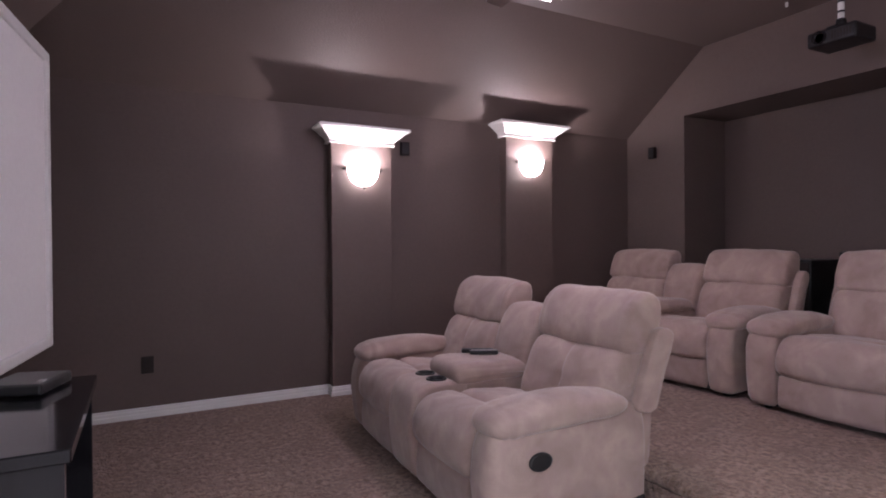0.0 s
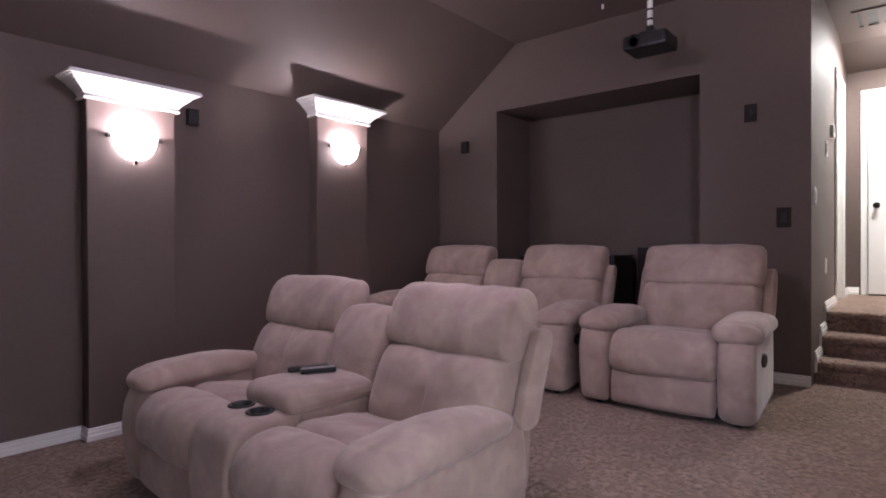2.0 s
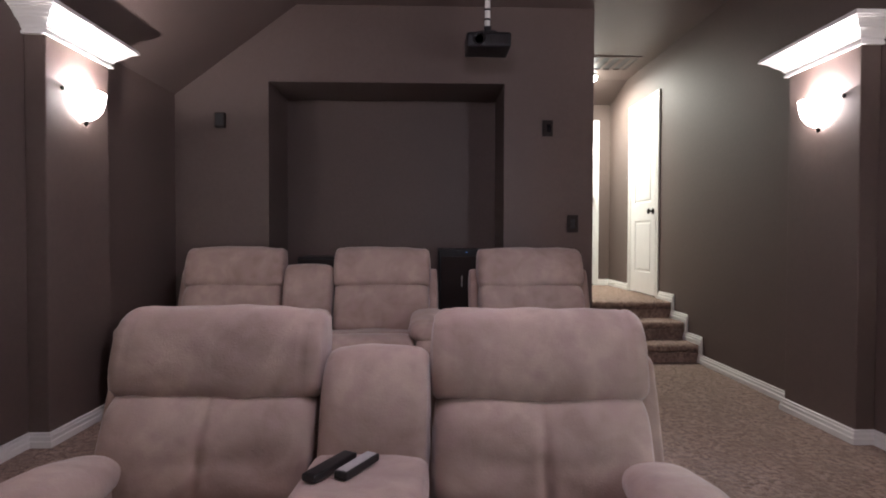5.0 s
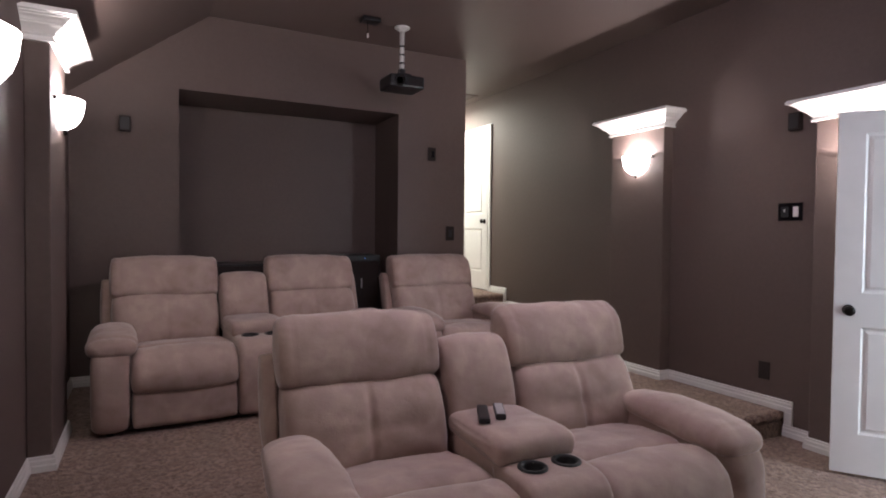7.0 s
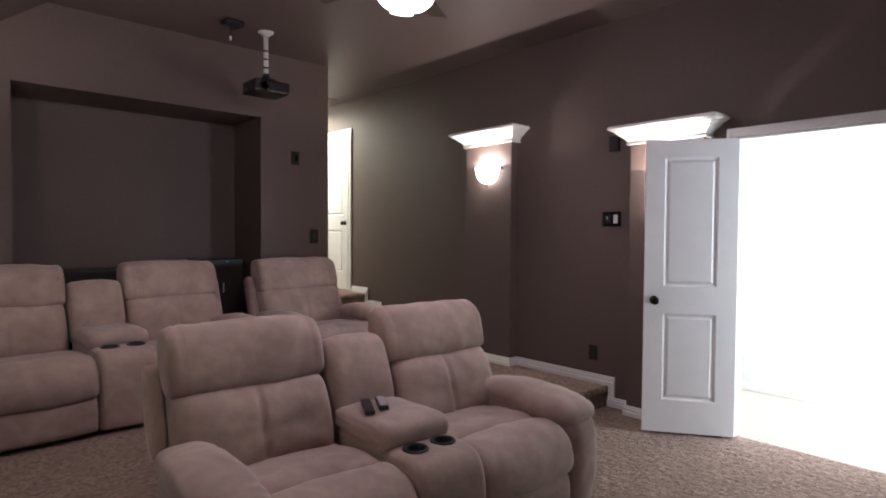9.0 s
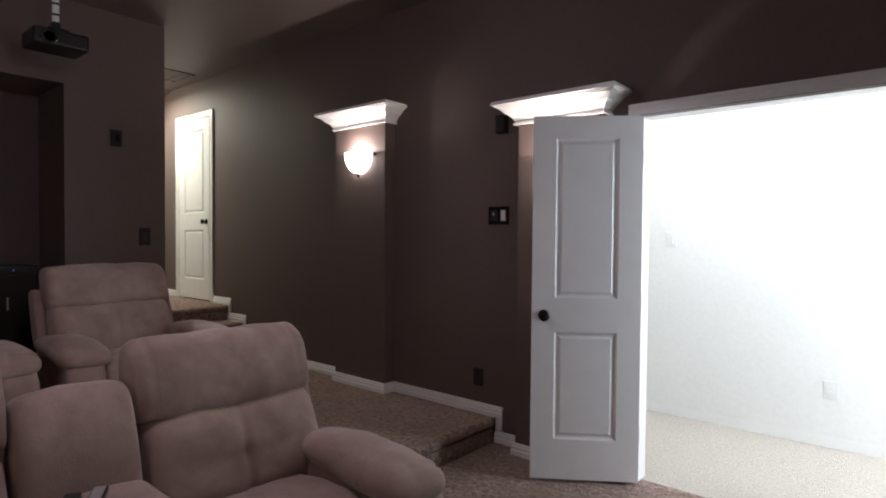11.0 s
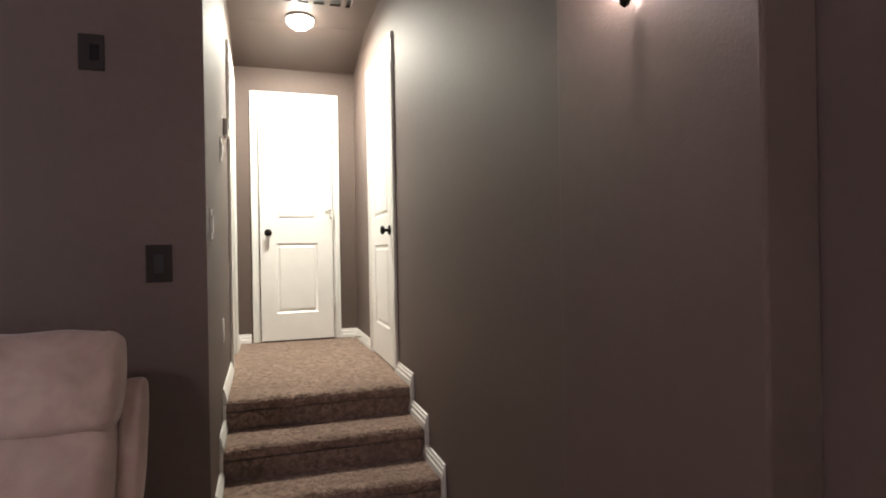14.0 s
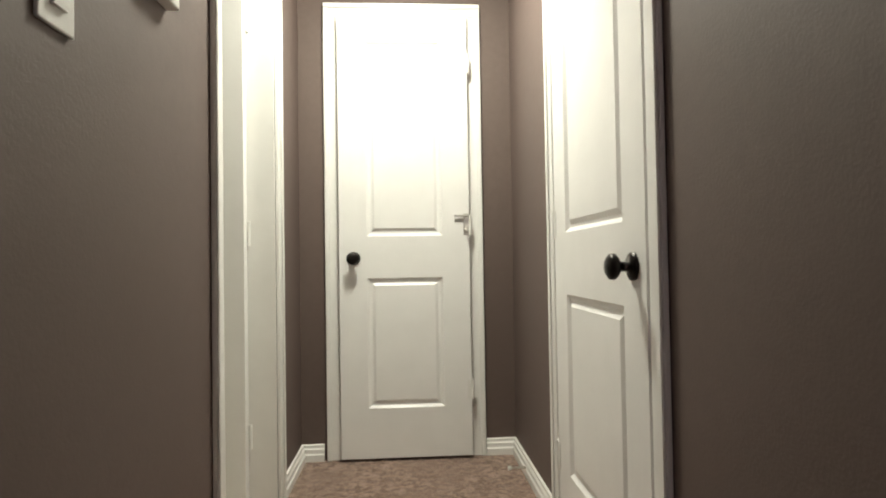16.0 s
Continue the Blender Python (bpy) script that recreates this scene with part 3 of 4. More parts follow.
def cushion(profile, y0, y1, r, inset, n=56, rows=34, bulge=0.006, wrinkle=0.005, seed=0.0, press=None):
    """An upholstered piece: an (x, z) outline carried from y0 to y1, with sewn edges rolled over at both ends."""
    loop = smooth_loop(profile, n)
    area2 = sum(loop[i - 1].x * loop[i].y - loop[i].x * loop[i - 1].y for i in range(n))
    sgn = 1 if area2 > 0 else -1
    nor = []
    for i in range(n):
        d = (loop[(i + 1) % n] - loop[i - 1]).normalized()
        nor.append(Vector((d.y, -d.x)) * sgn)
    mid = sum(loop, Vector((0, 0))) / n
    st = [(y0 + r * (1 - math.cos(k / 6 * math.pi / 2)), inset * (1 - math.sin(k / 6 * math.pi / 2))) for k in range(7)]
    core = [(y0 + r + (y1 - y0 - 2 * r) * k / rows, 0.0) for k in range(1, rows)]
    st = st + core + [(y1 - (y - y0), i) for y, i in reversed(st)]
    b = bmesh.new()
    off = Vector((seed, seed * 1.7, 3.1))

    def put(q):
        w = noise.noise(q * 6 + off) + 0.6 * noise.noise(Vector((q.x * 15, q.y * 11, q.z * 15)) + off)
        return w * wrinkle
    rings = []
    for y, ins in st:
        u = (y - y0) / (y1 - y0)
        swell = bulge * (4 * u * (1 - u))
        ring = []
        for i in range(n):
            q = loop[i] + nor[i] * (swell - ins)
            p = Vector((q.x, y, q.y))
            d = nor[i] * put(p)
            p += Vector((d.x, 0, d.y))
            if press:
                p = press(p, nor[i])
            ring.append(b.verts.new(p))
        rings.append(ring)
    for r0, r1 in zip(rings, rings[1:]):
        for i in range(n):
            j = (i + 1) % n
            b.faces.new((r0[i], r0[j], r1[j], r1[i]))
    for ring, y, s in ((rings[0], y0, -1), (rings[-1], y1, 1)):
        last = ring
        for f, o in ((0.8, 0.004), (0.5, 0.008), (0.2, 0.009)):
            nxt = []
            for i, v in enumerate(ring):
                q = Vector((mid.x, v.co.y, mid.y)).lerp(v.co, f)
                q.y = y + s * o
                nxt.append(b.verts.new(q))
            for i in range(n):
                j = (i + 1) % n
                b.faces.new((last[i], last[j], nxt[j], nxt[i]))
            last = nxt
        b.faces.new(last)
    return b


def dent(v, w):
    return math.exp(-(v / w) ** 2)


HEAD = [(0.816, 0.716), (0.792, 0.744), (0.8, 0.81), (0.828, 0.885), (0.858, 0.936), (0.896, 0.97), (0.945, 0.984), (0.995, 0.976), (1.026, 0.945), (1.03, 0.88), (1.015, 0.79), (0.98, 0.715), (0.91, 0.698), (0.845, 0.7)]
BACK = [(0.698, 0.36), (0.67, 0.4), (0.67, 0.46), (0.69, 0.545), (0.724, 0.625), (0.76, 0.685), (0.808, 0.722), (0.88, 0.74), (0.96, 0.725), (0.945, 0.64), (0.88, 0.46), (0.81, 0.355), (0.74, 0.34)]
WING = [(0.82, 0.475), (0.826, 0.5), (0.87, 0.63), (0.928, 0.775), (0.952, 0.816), (0.988, 0.826), (1.028, 0.812), (1.038, 0.77), (0.985, 0.62), (0.948, 0.51), (0.925, 0.468), (0.87, 0.458)]
SHELL = [(0.86, 0.2), (0.88, 0.45), (0.975, 0.79), (1.0, 0.822), (1.028, 0.81), (1.024, 0.75), (0.96, 0.45), (0.94, 0.22), (0.9, 0.19)]
FRONT = [(0.255, 0.300), (0.263, 0.400), (0.244, 0.450), (0.190, 0.470), (0.115, 0.468), (0.055, 0.447), (0.012, 0.400), (-0.012, 0.335), (-0.008, 0.272), (0.020, 0.240), (0.10, 0.232), (0.21, 0.240)]
REAR = [(0.242, 0.30), (0.238, 0.405), (0.256, 0.448), (0.305, 0.464), (0.420, 0.456), (0.560, 0.436), (0.670, 0.412), (0.75, 0.37), (0.72, 0.30), (0.58, 0.262), (0.45, 0.255), (0.30, 0.264)]
FOOT = [(0.018, 0.045), (0.008, 0.120), (0.010, 0.190), (0.026, 0.236), (0.07, 0.250), (0.14, 0.240), (0.155, 0.14), (0.14, 0.045), (0.08, 0.030)]


def seat_parts(thing, yc, w, ys, ws, seed, outer, pull=1.0, set_back=0.0):
    """One reclining seat, centred on yc, front at x = 0, facing -x. outer: sides (-1, 1) that carry a shell edge."""
    h = w / 2
    g = ws / 2
    back, head, wing, shell = ([(x + set_back, z) for x, z in q] for q in (BACK, HEAD, WING, SHELL))
    part("footrest", cushion(FOOT, ys - g + 0.012, ys + g - 0.012, 0.022, 0.018, 40, 16, 0.006, 0.004, seed), M_SUEDE, thing, smooth=True)
    part("seat_front", cushion(FRONT, ys - g + 0.004, ys + g - 0.004, 0.045, 0.032, 56, 26, 0.012, 0.007, seed + 1), M_SUEDE, thing, smooth=True)
    part("seat_cushion", cushion(REAR, ys - g + 0.008, ys + g - 0.008, 0.04, 0.03, 48, 26, 0.010, 0.008, seed + 2), M_SUEDE, thing, smooth=True)

    def tuft(p, n):
        if n.x < -0.2:
            y = p.y - yc
            side = -1 if y < 0 else 1
            d = 0.015 * dent(y, 0.016) * min(1.0, max(0.0, (0.77 - p.z) / 0.10))
            d += 0.007 * dent(p.z - 0.555, 0.018) * dent(y, 0.17)
            d += 0.006 * dent(y, 0.03) * dent(p.z - 0.555, 0.03)
            d -= 0.012 * dent(y - side * 0.16, 0.11) * (dent(p.z - 0.64, 0.06) + dent(p.z - 0.47, 0.06))
            # soft pull lines running out from the tuft
            d += 0.004 * dent(abs(y) * 0.55 - abs(p.z - 0.555) + 0.015, 0.012) * dent(y, 0.14)
            p.x += d * pull
        return p
    part("backrest", cushion(back, yc - h + 0.006, yc + h - 0.006, 0.055, 0.045, 64, 56, 0.012, 0.007, seed + 3, tuft), M_SUEDE, thing, smooth=True)

    def pinch(p, n):
        e = h - abs(p.y - yc)
        if n.x < 0.1:
            p.x += 0.003 * dent(e - 0.050, 0.007)
            # small pleats gathered at the corners
            p.x += 0.004 * math.sin(p.z * 210 + seed) * dent(e - 0.02, 0.035) * (dent(p.z - 0.93, 0.03) + dent(p.z - 0.775, 0.03))
        if n.y > 0.3:
            p.z += 0.004 * dent(e - 0.050, 0.007) * -1
        return p
    part("headrest", cushion(head, yc - h - 0.004, yc + h + 0.004, 0.045, 0.030, 60, 50, 0.010, 0.008, seed + 4, pinch), M_SUEDE, thing, smooth=True)
    part("back_shell", cushion(shell, yc - h - 0.008, yc + h + 0.008, 0.02, 0.016, 44, 12, 0.003, 0.003, seed), M_SUEDE, thing, smooth=True)
    for s in outer:
        yy = yc + s * (h + 0.030)
        part("back_wing", cushion(wing, yy - 0.030, yy + 0.030, 0.014, 0.012, 56, 8, 0.003, 0.003, seed + 6), M_SUEDE, thing, smooth=True)


PANEL = [(0.045, 0.030), (0.018, 0.09), (0.002, 0.20), (-0.002, 0.32), (0.010, 0.42), (0.050, 0.485), (0.13, 0.512), (0.40, 0.515), (0.74, 0.510), (0.820, 0.475), (0.848, 0.36), (0.848, 0.16), (0.83, 0.045), (0.74, 0.024), (0.40, 0.022), (0.15, 0.022)]


def arm_parts(thing, y, s, seed, handle):
    """An arm whose outer side faces s * y; y is its inner face."""
    y0, y1 = sorted((y, y + s * 0.205))
    panel = part("arm_panel", cushion(PANEL, y0 + 0.004, y1 - 0.004, 0.055, 0.04, 72, 14, 0.008, 0.006, seed), M_SUEDE, thing, smooth=True)
    for v in panel.data.vertices:
        if s * (v.co.y - y) > 0.1:
            v.co.y -= s * 0.055 * max(0.0, v.co.x) / 0.8
    # the pad: a teardrop, fullest in front of the middle, with a rolled nose set off by a seam
    b = bmesh.new()
    ym = y + s * 0.092
    off = Vector((seed, 2.2, seed * 0.7))
    n, rows = 36, 44
    rings = []
    for k in range(rows + 1):
        u = k / rows
        f = 0.5 - 0.5 * math.cos(math.pi * u)
        x = 0.012 + 0.715 * f
        nose = math.sqrt(max(0.0, 1 - (1 - min(1.0, f / 0.13)) ** 2))
        tail = math.sqrt(max(0.0, 1 - max(0.0, (f - 0.84) / 0.16) ** 2))
        ease = nose * tail
        hw = 0.132 * (0.42 + 0.58 * nose) * (1 - 0.24 * f ** 2) * (0.3 + 0.7 * tail)
        top = 0.548 + 0.048 * math.sin(math.pi * min(1.0, 0.04 + 0.92 * f))
        low = 0.436 + 0.034 * f
        zc = (top + low) / 2
        hh = (top - low) / 2 * (0.16 + 0.84 * ease)
        g = 1 - 0.085 * dent(x - 0.085, 0.010)
        ring = []
        for i in range(n):
            a = 2 * math.pi * i / n
            c, d = math.cos(a), math.sin(a)
            p = Vector((x, ym + hw * g * math.copysign(abs(c) ** 0.72, c), zc + hh * g * math.copysign(abs(d) ** 0.80, d)))
            w = noise.noise(p * 8 + off) + 0.5 * noise.noise(p * 19 + off)
            # gathers radiating from the nose seam
            w += 0.35 * math.sin(a * 17 + seed) * dent(x - 0.115, 0.030)
            p += Vector((0, c, d)) * 0.006 * w * ease
            ring.append(b.verts.new(p))
        rings.append(ring)
    for r0, r1 in zip(rings, rings[1:]):
        for i in range(n):
            j = (i + 1) % n
            b.faces.new((r0[i], r0[j], r1[j], r1[i]))
    for ring in (rings[0], rings[-1]):
        cv = b.verts.new(sum((v.co for v in ring), Vector()) / n)
        for i in range(n):
            b.faces.new((ring[i], ring[(i + 1) % n], cv))
    part("arm_pad", b, M_SUEDE, thing, smooth=True)
    if handle:
        yo = y + s * 0.199
        p = bm_lathe([(0.0, -0.02), (0.040, -0.02), (0.041, 0.002), (0.036, 0.008), (0.028, 0.005), (0.0, 0.004)], 24, axis=(0, s, 0))
        for v in p.verts:
            v.co = Vector((v.co.x * 1.35 + 0.225, v.co.y + yo, v.co.z * 0.92 + 0.352))
        part("recline_handle", p, M_BLACK, panel, "black oval recline handle", True)


def feet(thing, w0, w1):
    for x in (0.10, 0.74):
        for y in (w0, w1):
            part("foot", bm_cyl((x, y, 0.0), (0, 0, 1), 0.022, 0.028, 0.026, 12), M_BLACK, thing, "black foot")
    part("underframe", bm_box(0.06, 0.82, w0 - 0.05, w1 + 0.05, 0.0262, 0.09, 0.005), M_BLACK, thing, "dark underframe")


def cup_holder(thing, x, y, z):
    b = bm_lathe([(0.056, 0.000), (0.055, 0.006), (0.049, 0.009), (0.042, 0.006), (0.039, -0.002), (0.036, -0.060), (0.0, -0.062)], 28, p=(x, y, z))
    part("cup_holder", b, M_BLACK, thing, "black cup holder", True)


CUPS = [(0.33, 0.040), (0.33, 0.30), (0.325, 0.468), (0.292, 0.494), (0.210, 0.498), (0.100, 0.496), (0.040, 0.476), (0.004, 0.420), (-0.016, 0.320), (-0.012, 0.180), (0.008, 0.060), (0.05, 0.028), (0.18, 0.026)]
LID = [(0.246, 0.498), (0.240, 0.540), (0.258, 0.570), (0.310, 0.582), (0.440, 0.580), (0.600, 0.575), (0.675, 0.562), (0.695, 0.52), (0.670, 0.485), (0.450, 0.478), (0.280, 0.480)]
CBACK = [(0.72, 0.46), (0.704, 0.55), (0.73, 0.66), (0.772, 0.765), (0.818, 0.834), (0.872, 0.862), (0.935, 0.856), (0.972, 0.81), (0.95, 0.66), (0.88, 0.47), (0.79, 0.435)]


def console_parts(thing, seed, set_back):
    """The middle console: cup holders in front, padded lid, sloped back pad."""
    c = 0.162
    part("console_body", soft_box(0.28, 0.78, -c, c, 0.06, 0.485, 0.02, cuts=3, seed=seed), M_SUEDE, thing, smooth=True)
    b = cushion(CUPS, -c - 0.002, c + 0.002, 0.032, 0.024, 110, 64, 0.005, 0.003, seed)
    hole = []
    for f in b.faces:
        m = f.calc_center_median()
        if m.z > 0.43 and min((m.x - 0.175) ** 2 + (m.y - y) ** 2 for y in (-0.073, 0.073)) < 0.044 ** 2:
            hole.append(f)
    bmesh.ops.delete(b, geom=hole, context="FACES")
    front = part("cup_panel", b, M_SUEDE, thing, smooth=True)
    for y in (-0.073, 0.073):
        cup_holder(front, 0.175, y, 0.502)
    part("console_lid", cushion(LID, -c - 0.012, c + 0.012, 0.036, 0.026, 56, 22, 0.008, 0.005, seed + 3), M_SUEDE, thing, smooth=True)
    part("console_back", cushion([(x + set_back, z) for x, z in CBACK], -c - 0.006, c + 0.006, 0.045, 0.032, 56, 22, 0.008, 0.006, seed + 4), M_SUEDE, thing, smooth=True)


def loveseat(x, yc, z, turn, seed, label, pull, set_back):
    t = tagged(new("reclining_loveseat"), label, "sofa", "home theatre seats")
    for k, s in enumerate((-1, 1)):
        seat_parts(t, s * 0.525, 0.682, s * 0.461, 0.592, seed + 11 * k, (s,), pull, set_back)
        arm_parts(t, s * 0.757, s, seed + 5 * k, True)
    console_parts(t, seed, set_back)
    feet(t, -0.86, 0.86)
    t.matrix_world = pose(x, yc, z, 0, 0, turn)
    return t


def recliner(x, yc, z, turn, seed, label):
    t = tagged(new("recliner_chair"), label, "armchair", "home theatre seats")
    seat_parts(t, 0.0, 0.755, 0.0, 0.610, seed, (-1, 1), 0.4)
    for s in (-1, 1):
        arm_parts(t, s * 0.305, s, seed + 3 * s, s < 0)
    feet(t, -0.40, 0.40)
    t.matrix_world = pose(x, yc, z, 0, 0, turn)
    return t


loveseat(0.955, 2.530, 0.0, -2.8, 1.3, "taupe microfibre reclining loveseat with console and cup holders", 0.9, -0.055)
loveseat(3.165, 3.155, PLAT, 2.0, 7.7, "taupe microfibre reclining loveseat on the raised platform", 0.35, 0.0)
recliner(3.165, 1.582, PLAT, 0.0, 4.1, "single taupe microfibre recliner on the raised platform")


# ---- things ----
def remote(name, m, w, l, h, top, label):
    t = tagged(new(name), label, "remote control")
    part("body", bm_box(-l / 2, l / 2, -w / 2, w / 2, 0, h, 0.004, 2), M_BLACK, t)
    part("face", bm_box(-l / 2 + 0.008, l / 2 - 0.008, -w / 2 + 0.005, w / 2 - 0.005, h + 0.0003, h + 0.0018), top, t)
    t.matrix_world = m
    return t


remote("remote_control", pose(1.475, 2.595, 0.588, 0, 0, -28), 0.045, 0.19, 0.02, M_BLACK, "black remote control lying on the console lid")
remote("remote_control", pose(1.470, 2.520, 0.590, 0, 0, -28), 0.042, 0.16, 0.022, M_GREYPL, "black and silver remote control on the console lid")


def projector():
    t = tagged(new("projector"), "black projector hung under a white ceiling pole", "projector")
    t.location = (3.975, 1.91, 2.602)
    case = part("case", bm_box(-0.13, 0.13, -0.155, 0.155, -0.052, 0.052, 0.018, 3), M_BLACK, t)
    part("lens", bm_lathe([(0.0, 0.0), (0.03, 0.0), (0.036, 0.012), (0.045, 0.016), (0.045, 0.0)], 20, p=(-0.13, 0.07, 0.0), axis=(-1, 0, 0)), M_BLACKGLOSS, case, "glass lens", True)
    vb = bmesh.new()
    for i in range(7):
        bm_box(-0.133, -0.129, -0.125 + 0.018 * i, -0.116 + 0.018 * i, -0.032, 0.024, bm=vb)
    part("vent_grille", vb, M_BROWNPL, case)
    part("mount_plate", bm_box(-0.07, 0.07, -0.06, 0.06, 0.0525, 0.08, 0.003), M_BLACK, t)
    part("knuckle", bm_box(-0.025, 0.025, -0.025, 0.025, 0.08, 0.13, 0.006), M_BLACK, t)
    pole = part("pole", bm_cyl((0, 0, 0.13), (0, 0, 1), 0.020, 0.020, 0.315, 20), M_WHITEPL, t, "white ceiling pole", True)
    for z in (0.17, 0.24, 0.31):
        part("cable_tie", bm_cyl((0, 0, z), (0, 0, 1), 0.0215, 0.0215, 0.014, 20), M_BLACK, pole, "black tie round the pole")
    part("ceiling_plate", bm_lathe([(0.0, 0.0), (0.022, 0.0), (0.055, 0.026), (0.065, 0.03), (0.065, 0.038), (0.0, 0.038)], 20, p=(0, 0, 0.4415)), M_WHITEPL, t, "white ceiling flange", True)


projector()


def ceiling_socket():
    """A dark ceiling box with a short lead hanging from it."""
    t = tagged(new("ceiling_socket"), "dark ceiling socket box with a short hanging lead", "socket")
    part("box", bm_box(-0.055, 0.055, -0.075, 0.075, -0.035, 0.0, 0.006, 2), M_BLACK, t)
    lead = part("lead", bm_cyl((0.0, 0.02, -0.125), (0, 0, 1), 0.003, 0.003, 0.091, 8), M_BLACK, t)
    part("plug", bm_box(-0.007, 0.007, 0.012, 0.028, -0.160, -0.125, 0.002), M_WHITEPL, lead, "white plug")
    t.location = (3.91, 2.22, CEIL - 0.0005)


ceiling_socket()


def wall_box(name, label, cat, x, y, z, w, h, d, facing, mat, details=()):
    """A plate on a wall. facing: outward axis '-x', '+y' or '-y'."""
    t = tagged(new(name), label, cat)
    part("plate", bm_box(-w / 2, w / 2, 0, d, -h / 2, h / 2, min(0.004, d * 0.4), 2), mat, t)
    for nm, dw, dh, dx, dz, dd, dm in details:
        part(nm, bm_box(dx - dw / 2, dx + dw / 2, d + 0.0002, d + dd, dz - dh / 2, dz + dh / 2, 0.001), dm, t)
    t.matrix_world = pose(x, y, z, 0, 0, {"-x": 90, "+y": 0, "-y": 180}[facing])
    return t


OUT = [("socket", 0.034, 0.028, 0, 0.02, 0.003, M_BROWNPL), ("socket", 0.034, 0.028, 0, -0.02, 0.003, M_BROWNPL)]
OUTW = [("socket", 0.034, 0.028, 0, 0.02, 0.003, M_WHITEPL), ("socket", 0.034, 0.028, 0, -0.02, 0.003, M_WHITEPL)]
wall_box("outlet", "dark brown outlet plate low on the wall", "outlet", -0.22, WA, 0.375, 0.08, 0.12, 0.006, "-y", M_BROWNPL, OUT)
wall_box("outlet", "dark brown outlet plate low on the wall", "outlet", 1.965, 0.0, 0.41, 0.08, 0.12, 0.006, "+y", M_BROWNPL, OUT)
wall_box("wall_control", "dark brown plate with a black control and white switch", "switch", 1.81, 0.0, 1.51, 0.165, 0.12, 0.007, "+y", M_BLACKGLOSS,
         [("control_knob", 0.05, 0.07, 0.035, 0, 0.006, M_BLACK), ("indicator", 0.010, 0.020, 0.035, 0.01, 0.0075, M_WHITEPL), ("rocker", 0.034, 0.068, -0.04, 0, 0.008, M_WHITEPL)])


def speaker(x, y, z, facing):
    t = wall_box("surround_speaker", "small dark brown speaker box on the wall", "speaker", x, y, z, 0.075, 0.115, 0.045, facing, M_BROWNPL, [("grille", 0.06, 0.09, 0, 0, 0.003, M_BLACK)])
    return t


speaker(1.78, 0.0, 2.105, "+y")
speaker(1.80, WA, 2.06, "-y")
speaker(XN, 3.98, 2.155, "-x")
wall_box("blank_plate", "dark brown speaker outlet plate high on the wall", "wall plate", XN, 1.365, 2.115, 0.085, 0.13, 0.008, "-x", M_BROWNPL, [("insert", 0.03, 0.06, -0.01, 0, 0.003, M_BLACKGLOSS)])
wall_box("switch_plate", "dark brown switch plate on the wall", "switch", XN, 1.155, 1.345, 0.09, 0.14, 0.008, "-x", M_BROWNPL, [("rocker", 0.034, 0.07, 0, 0, 0.004, M_BLACK)])
wall_box("light_switch", "white light switch beside the stairs", "switch", 4.66, HY, 1.50, 0.085, 0.125, 0.007, "-y", M_WHITEPL, [("rocker", 0.034, 0.068, 0, 0, 0.006, M_WHITEPL)])
wall_box("thermostat", "white thermostat on the hall wall", "thermostat", 5.66, HY, 2.10, 0.10, 0.10, 0.028, "-y", M_WHITEPL, [("display", 0.06, 0.035, 0, 0.01, 0.002, M_GREYPL)])
wall_box("light_switch", "white toggle switch plate on the hall wall", "switch", 5.33, HY, 1.92, 0.085, 0.125, 0.007, "-y", M_WHITEPL, [("rocker", 0.034, 0.068, 0, 0, 0.006, M_WHITEPL)])
wall_box("outlet", "white outlet plate low on the hall wall", "outlet", 5.30, HY, 0.98, 0.08, 0.12, 0.006, "-y", M_WHITEPL, OUTW)
wall_box("outlet", "white outlet plate on the landing wall", "outlet", 0.10, -1.36, 0.38, 0.08, 0.12, 0.006, "+y", M_WHITEPL, OUTW)
wall_box("light_switch", "white switch plate on the landing wall", "switch", 1.14, -1.36, 1.36, 0.075, 0.115, 0.007, "+y", M_WHITEPL, [("rocker", 0.034, 0.068, 0, 0, 0.006, M_WHITEPL)])


def screen():
    """Fixed-frame projection screen held off the front wall by two arms."""
    t = tagged(new("projection_screen"), "large white projection screen in a pale frame", "projection screen")
    w, h = 2.70, 1.51
    part("fabric", bm_box(0.0, 0.012, -w / 2 + 0.04, w / 2 - 0.04, 0.04, h - 0.04), M_SCREEN, t)
    for z0, z1 in ((0, 0.055), (h - 0.055, h)):
        part("frame_rail", bm_box(-0.012, 0.028, -w / 2 + 0.056, w / 2 - 0.056, z0, z1, 0.01, 2), M_SCREENFR, t)
    for s in (-1, 1):
        part("frame_side", bm_box(-0.012, 0.028, s * w / 2 - s * 0.028 - 0.028, s * w / 2 - s * 0.028 + 0.028, 0, h, 0.01, 2), M_SCREENFR, t)
        part("wall_arm", bm_box(-0.40 if s > 0 else -0.12, -0.012, s * 1.0 - 0.02, s * 1.0 + 0.02, h - 0.2, h - 0.16), M_BLACK, t, "black wall arm")
    t.matrix_world = pose(-0.845, 1.98, 0.71, 0, 0, -6.8)


screen()


